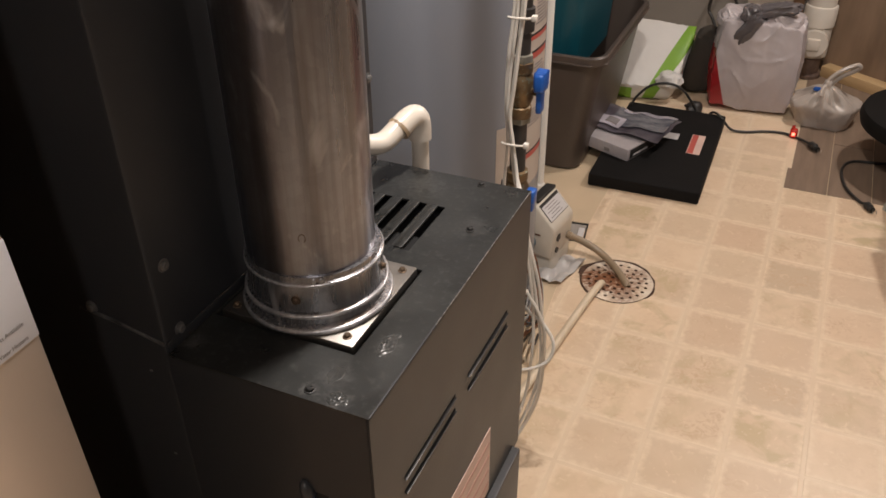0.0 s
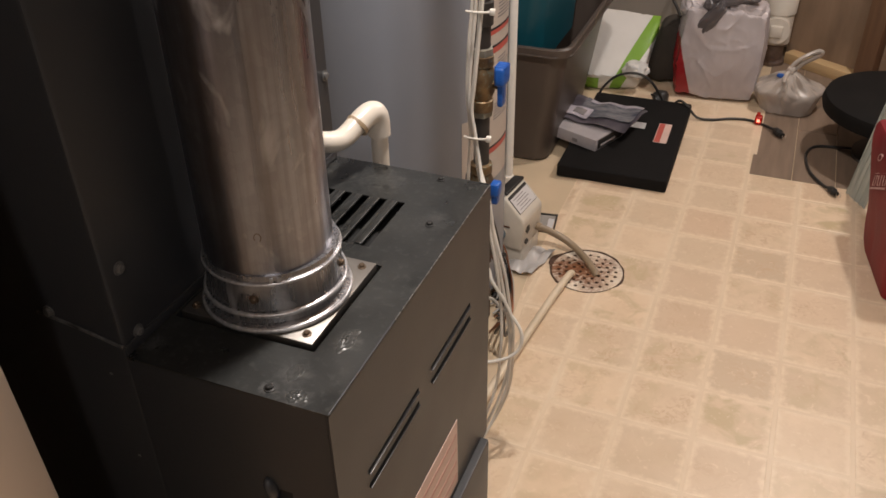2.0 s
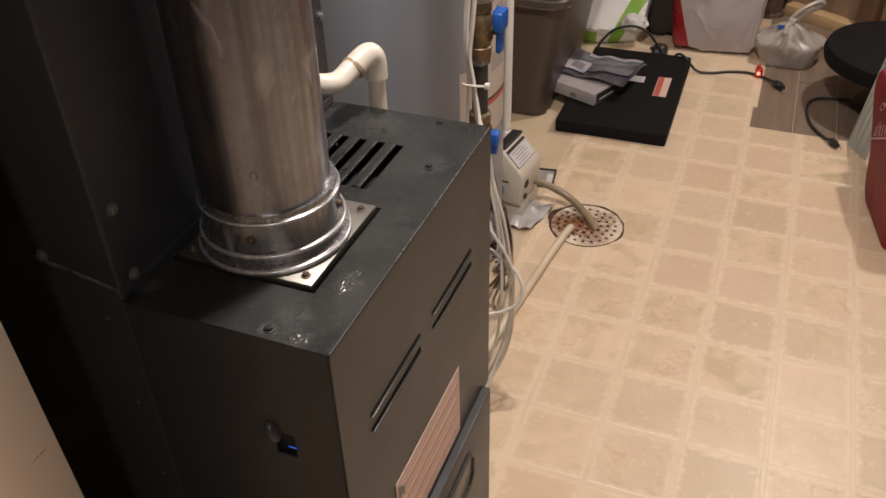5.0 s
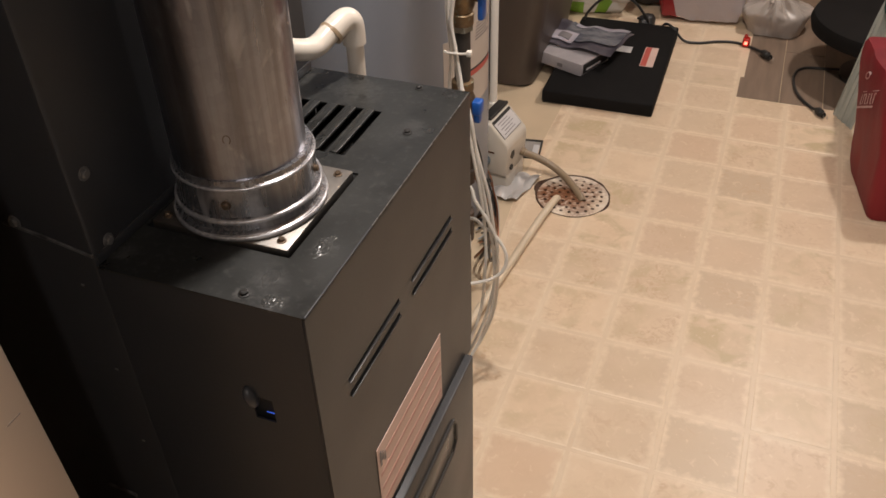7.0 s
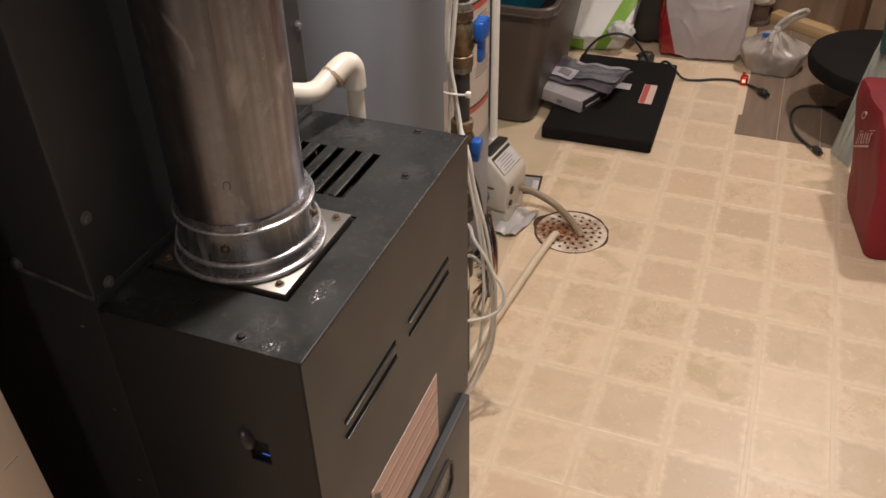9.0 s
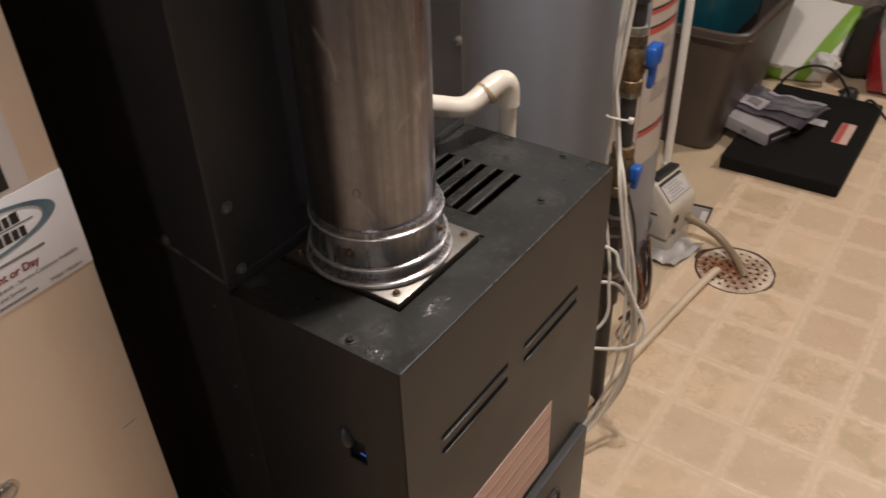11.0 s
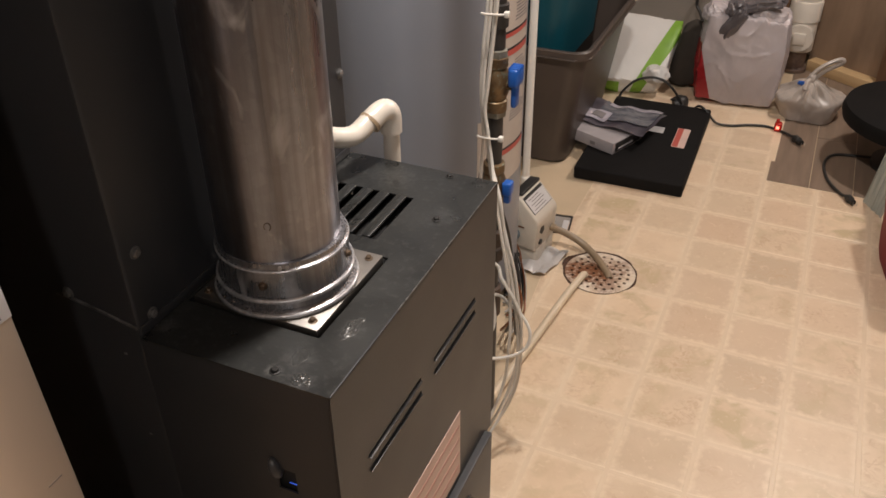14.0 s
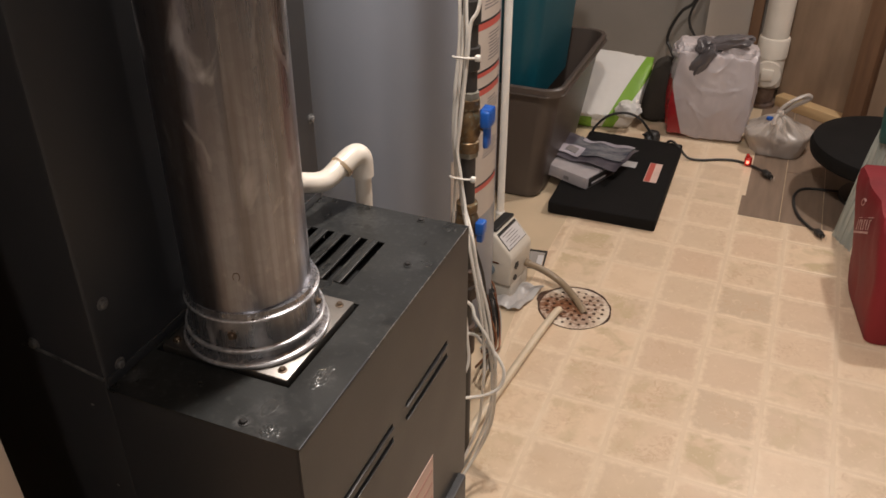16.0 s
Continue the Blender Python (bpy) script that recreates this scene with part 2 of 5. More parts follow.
def galvanized(name, colour, rough, smears=0.6):
    """Zinc-coated steel: drawn streaks, brown heat stains that also mimic dark reflections, crystals of about a
    centimetre and pale smears.
    """
    m = material(name, colour, rough, metal=1.0, second=[c * 0.86 for c in colour], scale=9, mix=0.6, bump=0.04, bump_scale=40, rough_var=0.08, stretch=(1, 1, 0.4))
    n, l = m.node_tree.nodes, m.node_tree.links
    b = n["Principled BSDF"]
    co = n.new("ShaderNodeTexCoord")

    def cloud(size, scale, detail, distortion):
        mp = n.new("ShaderNodeMapping")
        mp.inputs["Scale"].default_value = size
        l.new(co.outputs["Object"], mp.inputs["Vector"])
        q = n.new("ShaderNodeTexNoise")
        q.inputs["Scale"].default_value, q.inputs["Detail"].default_value, q.inputs["Distortion"].default_value = scale, detail, distortion
        l.new(mp.outputs[0], q.inputs["Vector"])
        return q.outputs["Fac"]

    def scaled(socket, a0, a1, b0, b1):
        q = n.new("ShaderNodeMapRange")
        for k, v in enumerate((a0, a1, b0, b1)):
            q.inputs[k + 1].default_value = v
        l.new(socket, q.inputs[0])
        return q.outputs[0]

    def over(fac, colour):
        q = n.new("ShaderNodeMix")
        q.data_type = "RGBA"
        l.new(fac, q.inputs[0])
        l.new(b.inputs["Base Color"].links[0].from_socket, q.inputs[6])
        q.inputs[7].default_value = (*colour, 1)
        l.new(q.outputs[2], b.inputs["Base Color"])

    def rougher(socket, amount):
        q = n.new("ShaderNodeMath")
        q.operation = "MULTIPLY_ADD"
        l.new(socket, q.inputs[0])
        q.inputs[1].default_value = amount
        l.new(b.inputs["Roughness"].links[0].from_socket, q.inputs[2])
        l.new(q.outputs[0], b.inputs["Roughness"])

    vor = n.new("ShaderNodeTexVoronoi")
    vor.inputs["Scale"].default_value = 110
    l.new(co.outputs["Object"], vor.inputs["Vector"])
    grey = n.new("ShaderNodeSeparateColor")
    l.new(vor.outputs["Color"], grey.inputs[0])
    hsv = n.new("ShaderNodeHueSaturation")
    l.new(b.inputs["Base Color"].links[0].from_socket, hsv.inputs["Color"])
    l.new(scaled(grey.outputs[0], 0, 1, 0.94, 1.07), hsv.inputs["Value"])
    l.new(hsv.outputs[0], b.inputs["Base Color"])
    over(scaled(cloud((1, 1, 0.5), 9, 4, 0.8), 0.42, 0.66, 0.0, 0.5), (0.26, 0.232, 0.236))
    # Upright stains that also put the pipe's dark reflections into its colour.
    over(scaled(cloud((1, 1, 0.09), 26, 5, 0.3), 0.48, 0.60, 0.0, 0.6), (0.20, 0.185, 0.19))
    streak = scaled(cloud((1, 1, 0.012), 210, 3, 0.0), 0.44, 0.66, 0.0, 0.45)
    over(streak, (0.24, 0.225, 0.225))
    rougher(streak, 0.12)
    smear = scaled(cloud((1, 1, 0.5), 20, 9, 1.6), 0.56, 0.67, 0.0, smears)
    over(smear, (0.64, 0.64, 0.665))
    rougher(smear, 0.3)
    return m


GALV = galvanized("galvanized_steel", (0.425, 0.44, 0.50), 0.28, 0.8)
COLLAR = galvanized("dull_zinc", (0.42, 0.425, 0.45), 0.27, 0.8)
# Lighter copy of the collar zinc, with the beads' highlight in its colour.
BEADGLINT = galvanized("highlit_zinc", (0.66, 0.66, 0.68), 0.30, 0.9)
COLLAR.node_tree.nodes["Principled BSDF"].inputs["Metallic"].default_value = 0.9
BEADGLINT.node_tree.nodes["Principled BSDF"].inputs["Metallic"].default_value = 0.7
ALU = material("bright_plate", (0.38, 0.355, 0.325), 0.43, metal=1.0, second=(0.27, 0.25, 0.23), scale=30, rough_var=0.12)
WHITEPIPE = material("bright_white_pvc", (0.80, 0.77, 0.72), 0.35, second=(0.74, 0.70, 0.64), scale=12)
SCREW = material("zinc_screw", (0.55, 0.53, 0.5), 0.3, metal=1.0)
DUCT = material("galvanized_duct_metal", (0.80, 0.68, 0.575), 0.40, metal=0.6, second=(0.71, 0.60, 0.505), scale=3, bump=0.03, bump_scale=30, rough_var=0.06, fine=(0.74, 0.63, 0.535))
CARDWHITE = material("white_service_sticker", (0.80, 0.80, 0.84), 0.4, second=(0.76, 0.76, 0.80), scale=20)
STICKER = material("white_sticker", (0.60, 0.58, 0.575), 0.4, second=(0.55, 0.53, 0.525), scale=20)
OLDLABEL = material("greyed_label", (0.66, 0.61, 0.60), 0.45, second=(0.60, 0.55, 0.54), scale=15)
INKBLACK = material("black_ink", (0.02, 0.019, 0.02), 0.5)
INKBLUE = material("blue_ink", (0.06, 0.12, 0.18), 0.5, second=(0.2, 0.28, 0.33), scale=30)
SOFTRED = material("faded_red_rule", (0.52, 0.27, 0.23), 0.5, second=(0.58, 0.34, 0.29), scale=25)
FADEDPRINT = material("faded_white_print", (0.62, 0.44, 0.42), 0.5, second=(0.45, 0.20, 0.19), scale=60, mix=0.4)
BANDRED = material("faded_red_band", (0.50, 0.10, 0.075), 0.5, second=(0.44, 0.075, 0.06), scale=30)
OLDSCRATCH = material("old_scratch", (0.30, 0.25, 0.21), 0.5)
INKDULLRED = material("dull_red_ink", (0.26, 0.045, 0.05), 0.5)
INKGREY = material("grey_ink", (0.22, 0.20, 0.20), 0.5)
PINKLABEL = material("pink_label", (0.70, 0.51, 0.44), 0.45, second=(0.64, 0.45, 0.39), scale=20)
TANK = material("grey_blue_tank_enamel", (0.235, 0.25, 0.285), 0.33, second=(0.215, 0.228, 0.262), scale=3, bump=0.03, bump_scale=30, rough_var=0.05)
PVC = material("white_pvc", (0.68, 0.625, 0.55), 0.33, second=(0.60, 0.54, 0.465), scale=12)
YELLOWED = material("yellowed_pvc", (0.70, 0.59, 0.44), 0.4, second=(0.60, 0.49, 0.35), scale=12)
CABLE = material("white_cable", (0.74, 0.70, 0.64), 0.45, second=(0.62, 0.58, 0.52), scale=14)
IRON = material("black_iron_pipe", (0.02, 0.018, 0.017), 0.5, second=(0.035, 0.03, 0.028), scale=30, bump=0.2)
RUSTYIRON = material("rusty_iron", (0.075, 0.045, 0.03), 0.6, metal=0.3, second=(0.03, 0.022, 0.018), scale=40, mix=0.4, bump=0.3, bump_scale=120)
BRASS = material("aged_brass", (0.25, 0.165, 0.085), 0.5, metal=0.75, second=(0.13, 0.085, 0.05), scale=45, mix=0.35, rough_var=0.12, bump=0.25, bump_scale=140, fine=(0.24, 0.25, 0.19))
GREYBRASS = material("limed_brass", (0.30, 0.29, 0.25), 0.6, metal=0.4, second=(0.18, 0.16, 0.12), scale=60, mix=0.4)
COPPER = material("tarnished_copper", (0.30, 0.13, 0.07), 0.45, metal=0.9, second=(0.2, 0.09, 0.05), scale=30)
BLUE = material("blue_plastic", (0.015, 0.10, 0.42), 0.35, second=(0.012, 0.085, 0.36), scale=20)
PUMP = material("ivory_plastic", (0.62, 0.57, 0.49), 0.42, second=(0.54, 0.49, 0.42), scale=15)
RINGBLUE = material("grey_blue_plastic", (0.14, 0.19, 0.23), 0.45, second=(0.11, 0.15, 0.19), scale=30)
PUMPGREY = material("grey_plastic", (0.40, 0.385, 0.365), 0.5, second=(0.33, 0.315, 0.30), scale=15)
BLACKPLASTIC = material("black_plastic", (0.018, 0.017, 0.016), 0.45, second=(0.025, 0.023, 0.022), scale=20)
HOSE = material("tan_vinyl_hose", (0.29, 0.21, 0.13), 0.35, second=(0.22, 0.16, 0.10), scale=25)
DRAIN = material("rusty_enamel_strainer", (0.78, 0.70, 0.59), 0.42, second=(0.64, 0.51, 0.38), scale=22, mix=0.35, bump=0.2, bump_scale=150)
scuffed(DRAIN, [(-0.008, 0.0, 0.13, 0.9), (0.055, 0.045, 0.08, 0.6), (-0.055, -0.03, 0.10, 0.9), (0.03, -0.06, 0.08, 0.6), (-0.02, -0.01, 0.075, 1.0), (-0.075, 0.0, 0.05, 0.9)], (0.20, 0.075, 0.03), 0.003, 60, 0.19)
RUST = material("rust", (0.10, 0.050, 0.028), 0.8, second=(0.04, 0.018, 0.012), scale=60, bump=0.4)
BIN = material("brown_plastic_bin", (0.076, 0.057, 0.047), 0.42, second=(0.067, 0.050, 0.041), scale=5, bump=0.06, bump_scale=180)
TEAL = material("teal_plastic_bin", (0.004, 0.068, 0.095), 0.42, second=(0.004, 0.058, 0.08), scale=5)
MATBLACK = material("black_foam", (0.0065, 0.006, 0.0058), 0.78, second=(0.010, 0.009, 0.0088), scale=14, bump=0.25, bump_scale=220)
MATBLACK.node_tree.nodes["Principled BSDF"].inputs["Specular IOR Level"].default_value = 0.15
SACK = material("white_woven_sack", (0.68, 0.66, 0.63), 0.45, second=(0.6, 0.58, 0.55), scale=8, bump=0.1)
GREEN = material("green_print", (0.20, 0.38, 0.035), 0.45, second=(0.15, 0.3, 0.025), scale=12)
BAG = plastic_film("grey_plastic_bag", (0.54, 0.49, 0.495), (0.37, 0.325, 0.33), 4.5)
SMALLBAG = plastic_film("pale_plastic_bag", (0.50, 0.44, 0.39), (0.31, 0.265, 0.235), 9)
BAGDARK = plastic_film("dark_bag_handle", (0.15, 0.135, 0.14), (0.085, 0.075, 0.078), 14)
RED = material("red_fabric_bag", (0.235, 0.006, 0.013), 0.62, second=(0.155, 0.004, 0.009), scale=6, mix=0.45, stretch=(1, 1, 0.5), bump=0.3, bump_scale=90)
REDCLOTH = plastic_film("red_print_on_plastic", (0.34, 0.018, 0.022), (0.24, 0.012, 0.016), 12)
CLEAR = material("grey_green_film", (0.43, 0.455, 0.42), 0.22, second=(0.30, 0.335, 0.31), scale=5, mix=0.3, stretch=(14, 14, 0.8), bump=0.3, bump_scale=40)
DARKTEAL = material("dark_teal_cloth", (0.012, 0.075, 0.068), 0.6, second=(0.01, 0.06, 0.054), scale=9)
PAPER = material("printed_paper", (0.56, 0.53, 0.52), 0.4, second=(0.47, 0.44, 0.44), scale=20)
CREASED = plastic_film("filmed_paper", (0.52, 0.48, 0.53), (0.25, 0.225, 0.26), 16)
AGEDLABEL = material("aged_paper_label", (0.52, 0.455, 0.40), 0.45, second=(0.45, 0.39, 0.34), scale=9, mix=0.4)
LEDBLUE = glow("blue_indicator", (0.06, 0.16, 0.9), 0.4)
LEDRED = glow("red_indicator", (1.0, 0.16, 0.10), 4.0)
BULBGLOW = glow("lit_bulb", (1.0, 0.82, 0.6), 8.0)


# ---- building helpers ----
def mesh_of(bm, name, mat, smooth=True):
    me = bpy.data.meshes.new(name)
    bm.to_mesh(me)
    bm.free()
    for m in mat if isinstance(mat, (list, tuple)) else [mat]:
        me.materials.append(m)
    if smooth:
        for p in me.polygons:
            p.use_smooth = True
        me.set_sharp_from_angle(angle=radians(35))
    return me


def part(name, bm, mat, parent=None, label="", smooth=True):
    ob = new(name, mesh_of(bm, name, mat, smooth))
    if parent is not None:
        ob.parent = parent
    if label:
        ob["label"] = label
    return ob


def thing(name, label, category, place=(0, 0, 0), group="", kind="", turn=0.0):
    ob = new(name)
    ob.empty_display_size = 0.05
    ob.matrix_basis = pose(*place, 0, 0, turn)
    return tagged(ob, label, category, group, kind)


def block(x0, x1, y0, y1, z0, z1, bevel=0.0, segments=2, bm=None):
    own = bmesh.new()
    bmesh.ops.create_cube(own, size=1)
    for v in own.verts:
        v.co = Vector((x0 + (v.co.x + 0.5) * (x1 - x0), y0 + (v.co.y + 0.5) * (y1 - y0), z0 + (v.co.z + 0.5) * (z1 - z0)))
    if bevel:
        bmesh.ops.bevel(own, geom=own.edges[:], offset=bevel, segments=segments, profile=0.5, affect="EDGES")
    return merge(bm, own)


def merge(bm, own):
    if bm is None:
        return own
    me = bpy.data.meshes.new("t")
    own.to_mesh(me)
    own.free()
    bm.from_mesh(me)
    bpy.data.meshes.remove(me)
    return bm


def lathe(profile, steps=40, centre=(0, 0), bm=None, closed=False):
    """A turned form: profile of (radius, z) about a vertical axis."""
    own = bmesh.new()
    rings = []
    for r, z in profile:
        rings.append([own.verts.new((centre[0] + r * math.cos(2 * math.pi * k / steps), centre[1] + r * math.sin(2 * math.pi * k / steps), z)) for k in range(steps)])
    for a, b in zip(rings, rings[1:]):
        for k in range(steps):
            own.faces.new((a[k], a[(k + 1) % steps], b[(k + 1) % steps], b[k]))
    if not closed:
        own.faces.new(rings[0][::-1])
        own.faces.new(rings[-1])
    bmesh.ops.recalc_face_normals(own, faces=own.faces[:])
    return merge(bm, own)


def smooth_path(points, steps=8):
    """A Catmull-Rom line through the points."""
    p = [Vector(q) for q in points]
    p = [2 * p[0] - p[1], *p, 2 * p[-1] - p[-2]]
    out = []
    for a, b, c, d in zip(p, p[1:], p[2:], p[3:]):
        for k in range(steps):
            t = k / steps
            out.append(0.5 * (2 * b + (c - a) * t + (2 * a - 5 * b + 4 * c - d) * t * t + (3 * b - a - 3 * c + d) * t ** 3))
    return [*out, p[-2]]


def tube(points, r, sides=10, steps=8, bm=None, curved=True):
    """A round tube along a line; r is one radius or one for each point of the line."""
    own = bmesh.new()
    line = smooth_path(points, steps) if curved else [Vector(q) for q in points]
    side = None
    rings = []
    for k, p in enumerate(line):
        way = (line[min(k + 1, len(line) - 1)] - line[max(k - 1, 0)]).normalized()
        if side is None:
            side = way.orthogonal().normalized()
        side = (side - way * side.dot(way)).normalized()
        other = way.cross(side)
        rad = r[min(int(k / (len(line) - 1) * (len(r) - 1) + 0.5), len(r) - 1)] if isinstance(r, (list, tuple)) else r
        rings.append([own.verts.new(p + rad * (math.cos(2 * math.pi * j / sides) * side + math.sin(2 * math.pi * j / sides) * other)) for j in range(sides)])
    for a, b in zip(rings, rings[1:]):
        for j in range(sides):
            own.faces.new((a[j], a[(j + 1) % sides], b[(j + 1) % sides], b[j]))
    own.faces.new(rings[0][::-1])
    own.faces.new(rings[-1])
    bmesh.ops.recalc_face_normals(own, faces=own.faces[:])
    return merge(bm, own)


def sheet(u0, u1, v0, v1, holes, thick, place, bm=None):
    """A flat plate in u and v with rectangular holes right through it. place(u, v, w) gives the place in the world."""
    us = sorted({u0, u1, *(h[0] for h in holes), *(h[1] for h in holes)})
    vs = sorted({v0, v1, *(h[2] for h in holes), *(h[3] for h in holes)})
    own = bmesh.new()
    made = {}

    def vert(u, v, w):
        if (u, v, w) not in made:
            made[u, v, w] = own.verts.new(place(u, v, w))
        return made[u, v, w]

    def solid(i, j):
        if not (0 <= i < len(us) - 1 and 0 <= j < len(vs) - 1):
            return False
        u, v = (us[i] + us[i + 1]) / 2, (vs[j] + vs[j + 1]) / 2
        return not any(h[0] < u < h[1] and h[2] < v < h[3] for h in holes)

    for i in range(len(us) - 1):
        for j in range(len(vs) - 1):
            if not solid(i, j):
                continue
            a, b, c, d = us[i], us[i + 1], vs[j], vs[j + 1]
            own.faces.new([vert(*q) for q in ((a, c, 0), (b, c, 0), (b, d, 0), (a, d, 0))])
            own.faces.new([vert(*q) for q in ((a, d, -thick), (b, d, -thick), (b, c, -thick), (a, c, -thick))])
            for di, dj, e in ((-1, 0, ((a, d), (a, c))), (1, 0, ((b, c), (b, d))), (0, -1, ((a, c), (b, c))), (0, 1, ((b, d), (a, d)))):
                if not solid(i + di, j + dj):
                    (p, q), (r, s) = e
                    own.faces.new([vert(p, q, -thick), vert(r, s, -thick), vert(r, s, 0), vert(p, q, 0)])
    bmesh.ops.recalc_face_normals(own, faces=own.faces[:])
    return merge(bm, own)


def screw_head(place, axis, parent, r=0.0042, mat=None):
    bm = lathe([(r * 1.5, 0.0), (r * 1.5, 0.0007), (r, 0.001), (r, 0.003), (r * 0.75, 0.0038)], 12)
    block(-r * 0.8, r * 0.8, -r * 0.12, r * 0.12, 0.0036, 0.0041, bm=bm)
    ob = part("screw", bm, mat or SCREW, parent)
    ob.matrix_basis = Matrix.Translation(place) @ Vector(axis).to_track_quat("Z", "Y").to_matrix().to_4x4() @ pose(0, 0, 0, 0, 0, 35)
    return ob


# ---- the room ----
def wall(name, b, mat, label):
    return tagged(part(name, b, mat, smooth=False), label, "wall", kind="structure")


XL, XR, YF, YB, ZC = -1.25, 2.3, -1.9, 3.35, 2.25
wall("wall_north", block(XL - 0.1, XR + 0.1, YB, YB + 0.1, 0, ZC), WALLGREY, "grey painted basement wall")
wall("wall_south", block(XL - 0.1, XR + 0.1, YF - 0.1, YF, 0, ZC), DIMWALL, "unseen basement wall, darkened to dim reflections")
wall("wall_west", block(XL - 0.1, XL, YF, YB, 0, ZC), CONCRETE, "bare grey concrete basement wall")
wall("wall_east", block(XR, XR + 0.1, YF, YB, 0, ZC), DIMWALL, "unseen basement wall, darkened to dim reflections")
ceiling = block(XL - 0.1, XR + 0.1, YF - 0.1, YB + 0.1, ZC, ZC + 0.1)
for k in range(9):
    block(XL, XR, YF + 0.35 + 0.6 * k, YF + 0.39 + 0.6 * k, ZC - 0.18, ZC - 0.001, bm=ceiling)
tagged(part("ceiling", ceiling, JOIST, smooth=False), "unfinished wooden ceiling with open joists", "ceiling", kind="structure")
# The lampholder at (0.75, -1.25) is likewise unseen, added with the fill bulb.
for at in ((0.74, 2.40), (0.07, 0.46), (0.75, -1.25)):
    fix = thing("unseen_ceiling_lamp", "unseen bare bulb in a white ceiling lampholder", "lamp", (*at, ZC - 0.001), group="bare ceiling bulbs")
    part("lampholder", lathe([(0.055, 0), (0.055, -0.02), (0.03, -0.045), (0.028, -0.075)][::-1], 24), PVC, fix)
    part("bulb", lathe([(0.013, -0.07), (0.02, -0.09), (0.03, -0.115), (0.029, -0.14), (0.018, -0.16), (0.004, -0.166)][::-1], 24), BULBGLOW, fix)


# ---- floor ----
def sheet_edge(y):
    """Where the cut left edge of the vinyl sheet runs."""
    knots = ((-2.0, -0.10), (0.7, -0.12), (0.95, -0.14), (1.13, -0.19), (1.4, -0.214), (1.9, -0.214), (3.4, -0.214))
    for (a, p), (b, q) in zip(knots, knots[1:]):
        if a <= y <= b:
            return p + (q - p) * (y - a) / (b - a)
    return -0.214


floor = tagged(part("floor", block(XL - 0.1, XR + 0.1, YF - 0.1, YB + 0.1, -0.1, -0.0035), SUBFLOOR, smooth=False), "worn beige basement floor of older vinyl on concrete", "floor", kind="structure")


# ---- furnace ----
def furnace():
    f = thing("furnace", "black enamelled furnace cabinet with a low burner box", "furnace")
    D = 0.395
    # tall cabinet
    bm = block(-0.78, -0.2, 0.0, D, 0.0, 2.0, 0.004)
    part("cabinet", bm, BLACK, f)
    # burner box: top sheet with flue opening and vents
    vents = [(-0.0855 - 0.022 * k, -0.0762 - 0.022 * k, 0.230, 0.324) for k in range(5)]
    top = sheet(-0.2, 0.0, 0.0, 0.397, vents + [(-0.196, -0.048, 0.064, 0.204)], 0.0025, lambda u, v, w: (u, v, 0.815 + w))
    part("top_panel", top, BLACKTOP, f, "dusty black painted top panel", smooth=False)
    for u0, u1, v0, v1 in vents:
        part("louver_lip", block(u0 - 0.0085, u0 + 0.0004, v0 + 0.001, v1 - 0.001, 0.8146, 0.8166, 0.0009), BLACKTOP, f)
        part("slot_edge", block(u0 - 0.0002, u0 + 0.0007, v0 + 0.002, v1 - 0.002, 0.8150, 0.8168, 0.0003), SCUFF, f)
    slots = [(0.055, 0.174, 0.687, 0.692), (0.055, 0.174, 0.668, 0.673), (0.208, 0.328, 0.687, 0.692), (0.208, 0.328, 0.668, 0.673)]
    front = sheet(0.0, 0.397, 0.41, 0.8135, slots, 0.002, lambda u, v, w: (w, u, v))
    part("front_panel", front, BLACK, f, smooth=False)
    for u0, u1, v0, v1 in slots:
        part("louver_lip", block(-0.0005, 0.0022, u0, u1, v0 - 0.0009, v0, 0.0003), LIP, f)
    side = sheet(-0.2, -0.0025, 0.43, 0.8125, [(-0.069, -0.048, 0.672, 0.701)], 0.002, lambda u, v, w: (u, -w, v))
    part("side_panel", side, BLACK, f, smooth=False)
    part("side_panel", block(-0.2, -0.0025, 0.3945, 0.3965, 0.43, 0.8125), BLACK, f)
    part("inner_box", block(-0.198, -0.03, 0.03, 0.37, 0.44, 0.77), DARKIN, f)
    # edge fold along the front of the top
    part("folded_edge", tube([(-0.0006, 0.001, 0.8144), (-0.0006, 0.13, 0.8144)], 0.0012, 8, curved=False), BLACK, f)
    part("folded_edge", tube([(-0.0006, 0.13, 0.8144), (-0.0006, 0.22, 0.8144), (-0.0006, 0.31, 0.8144), (-0.0006, 0.396, 0.8144)], 0.0007, 8, curved=False), WORN, f, "edge worn to bare metal")
    # lower door with ledge and recessed pull
    door = block(-0.2, 0.011, -0.002, 0.376, 0.03, 0.419, 0.003)
    door = part("lower_door", door, BLACK, f)
    rim = bmesh.new()
    ring = [(0.13, 0.317), (0.282, 0.317), (0.297, 0.332), (0.297, 0.365), (0.285, 0.380), (0.13, 0.380), (0.115, 0.367), (0.115, 0.332), (0.13, 0.317)]
    tube([(0.0118, y, z) for y, z in ring], 0.0035, 8, bm=rim, curved=False)
    part("door_pull", rim, BLACKPLASTIC, door, "rounded black door pull")
    part("pull_recess", block(0.0102, 0.0125, 0.118, 0.294, 0.320, 0.377, 0.0008), BLACKTOP, door)
    # rating label
    lab = part("rating_label", block(0.0004, 0.0011, 0.09, 0.280, 0.432, 0.545), PINKLABEL, f, "pinkish paper label with red rules")
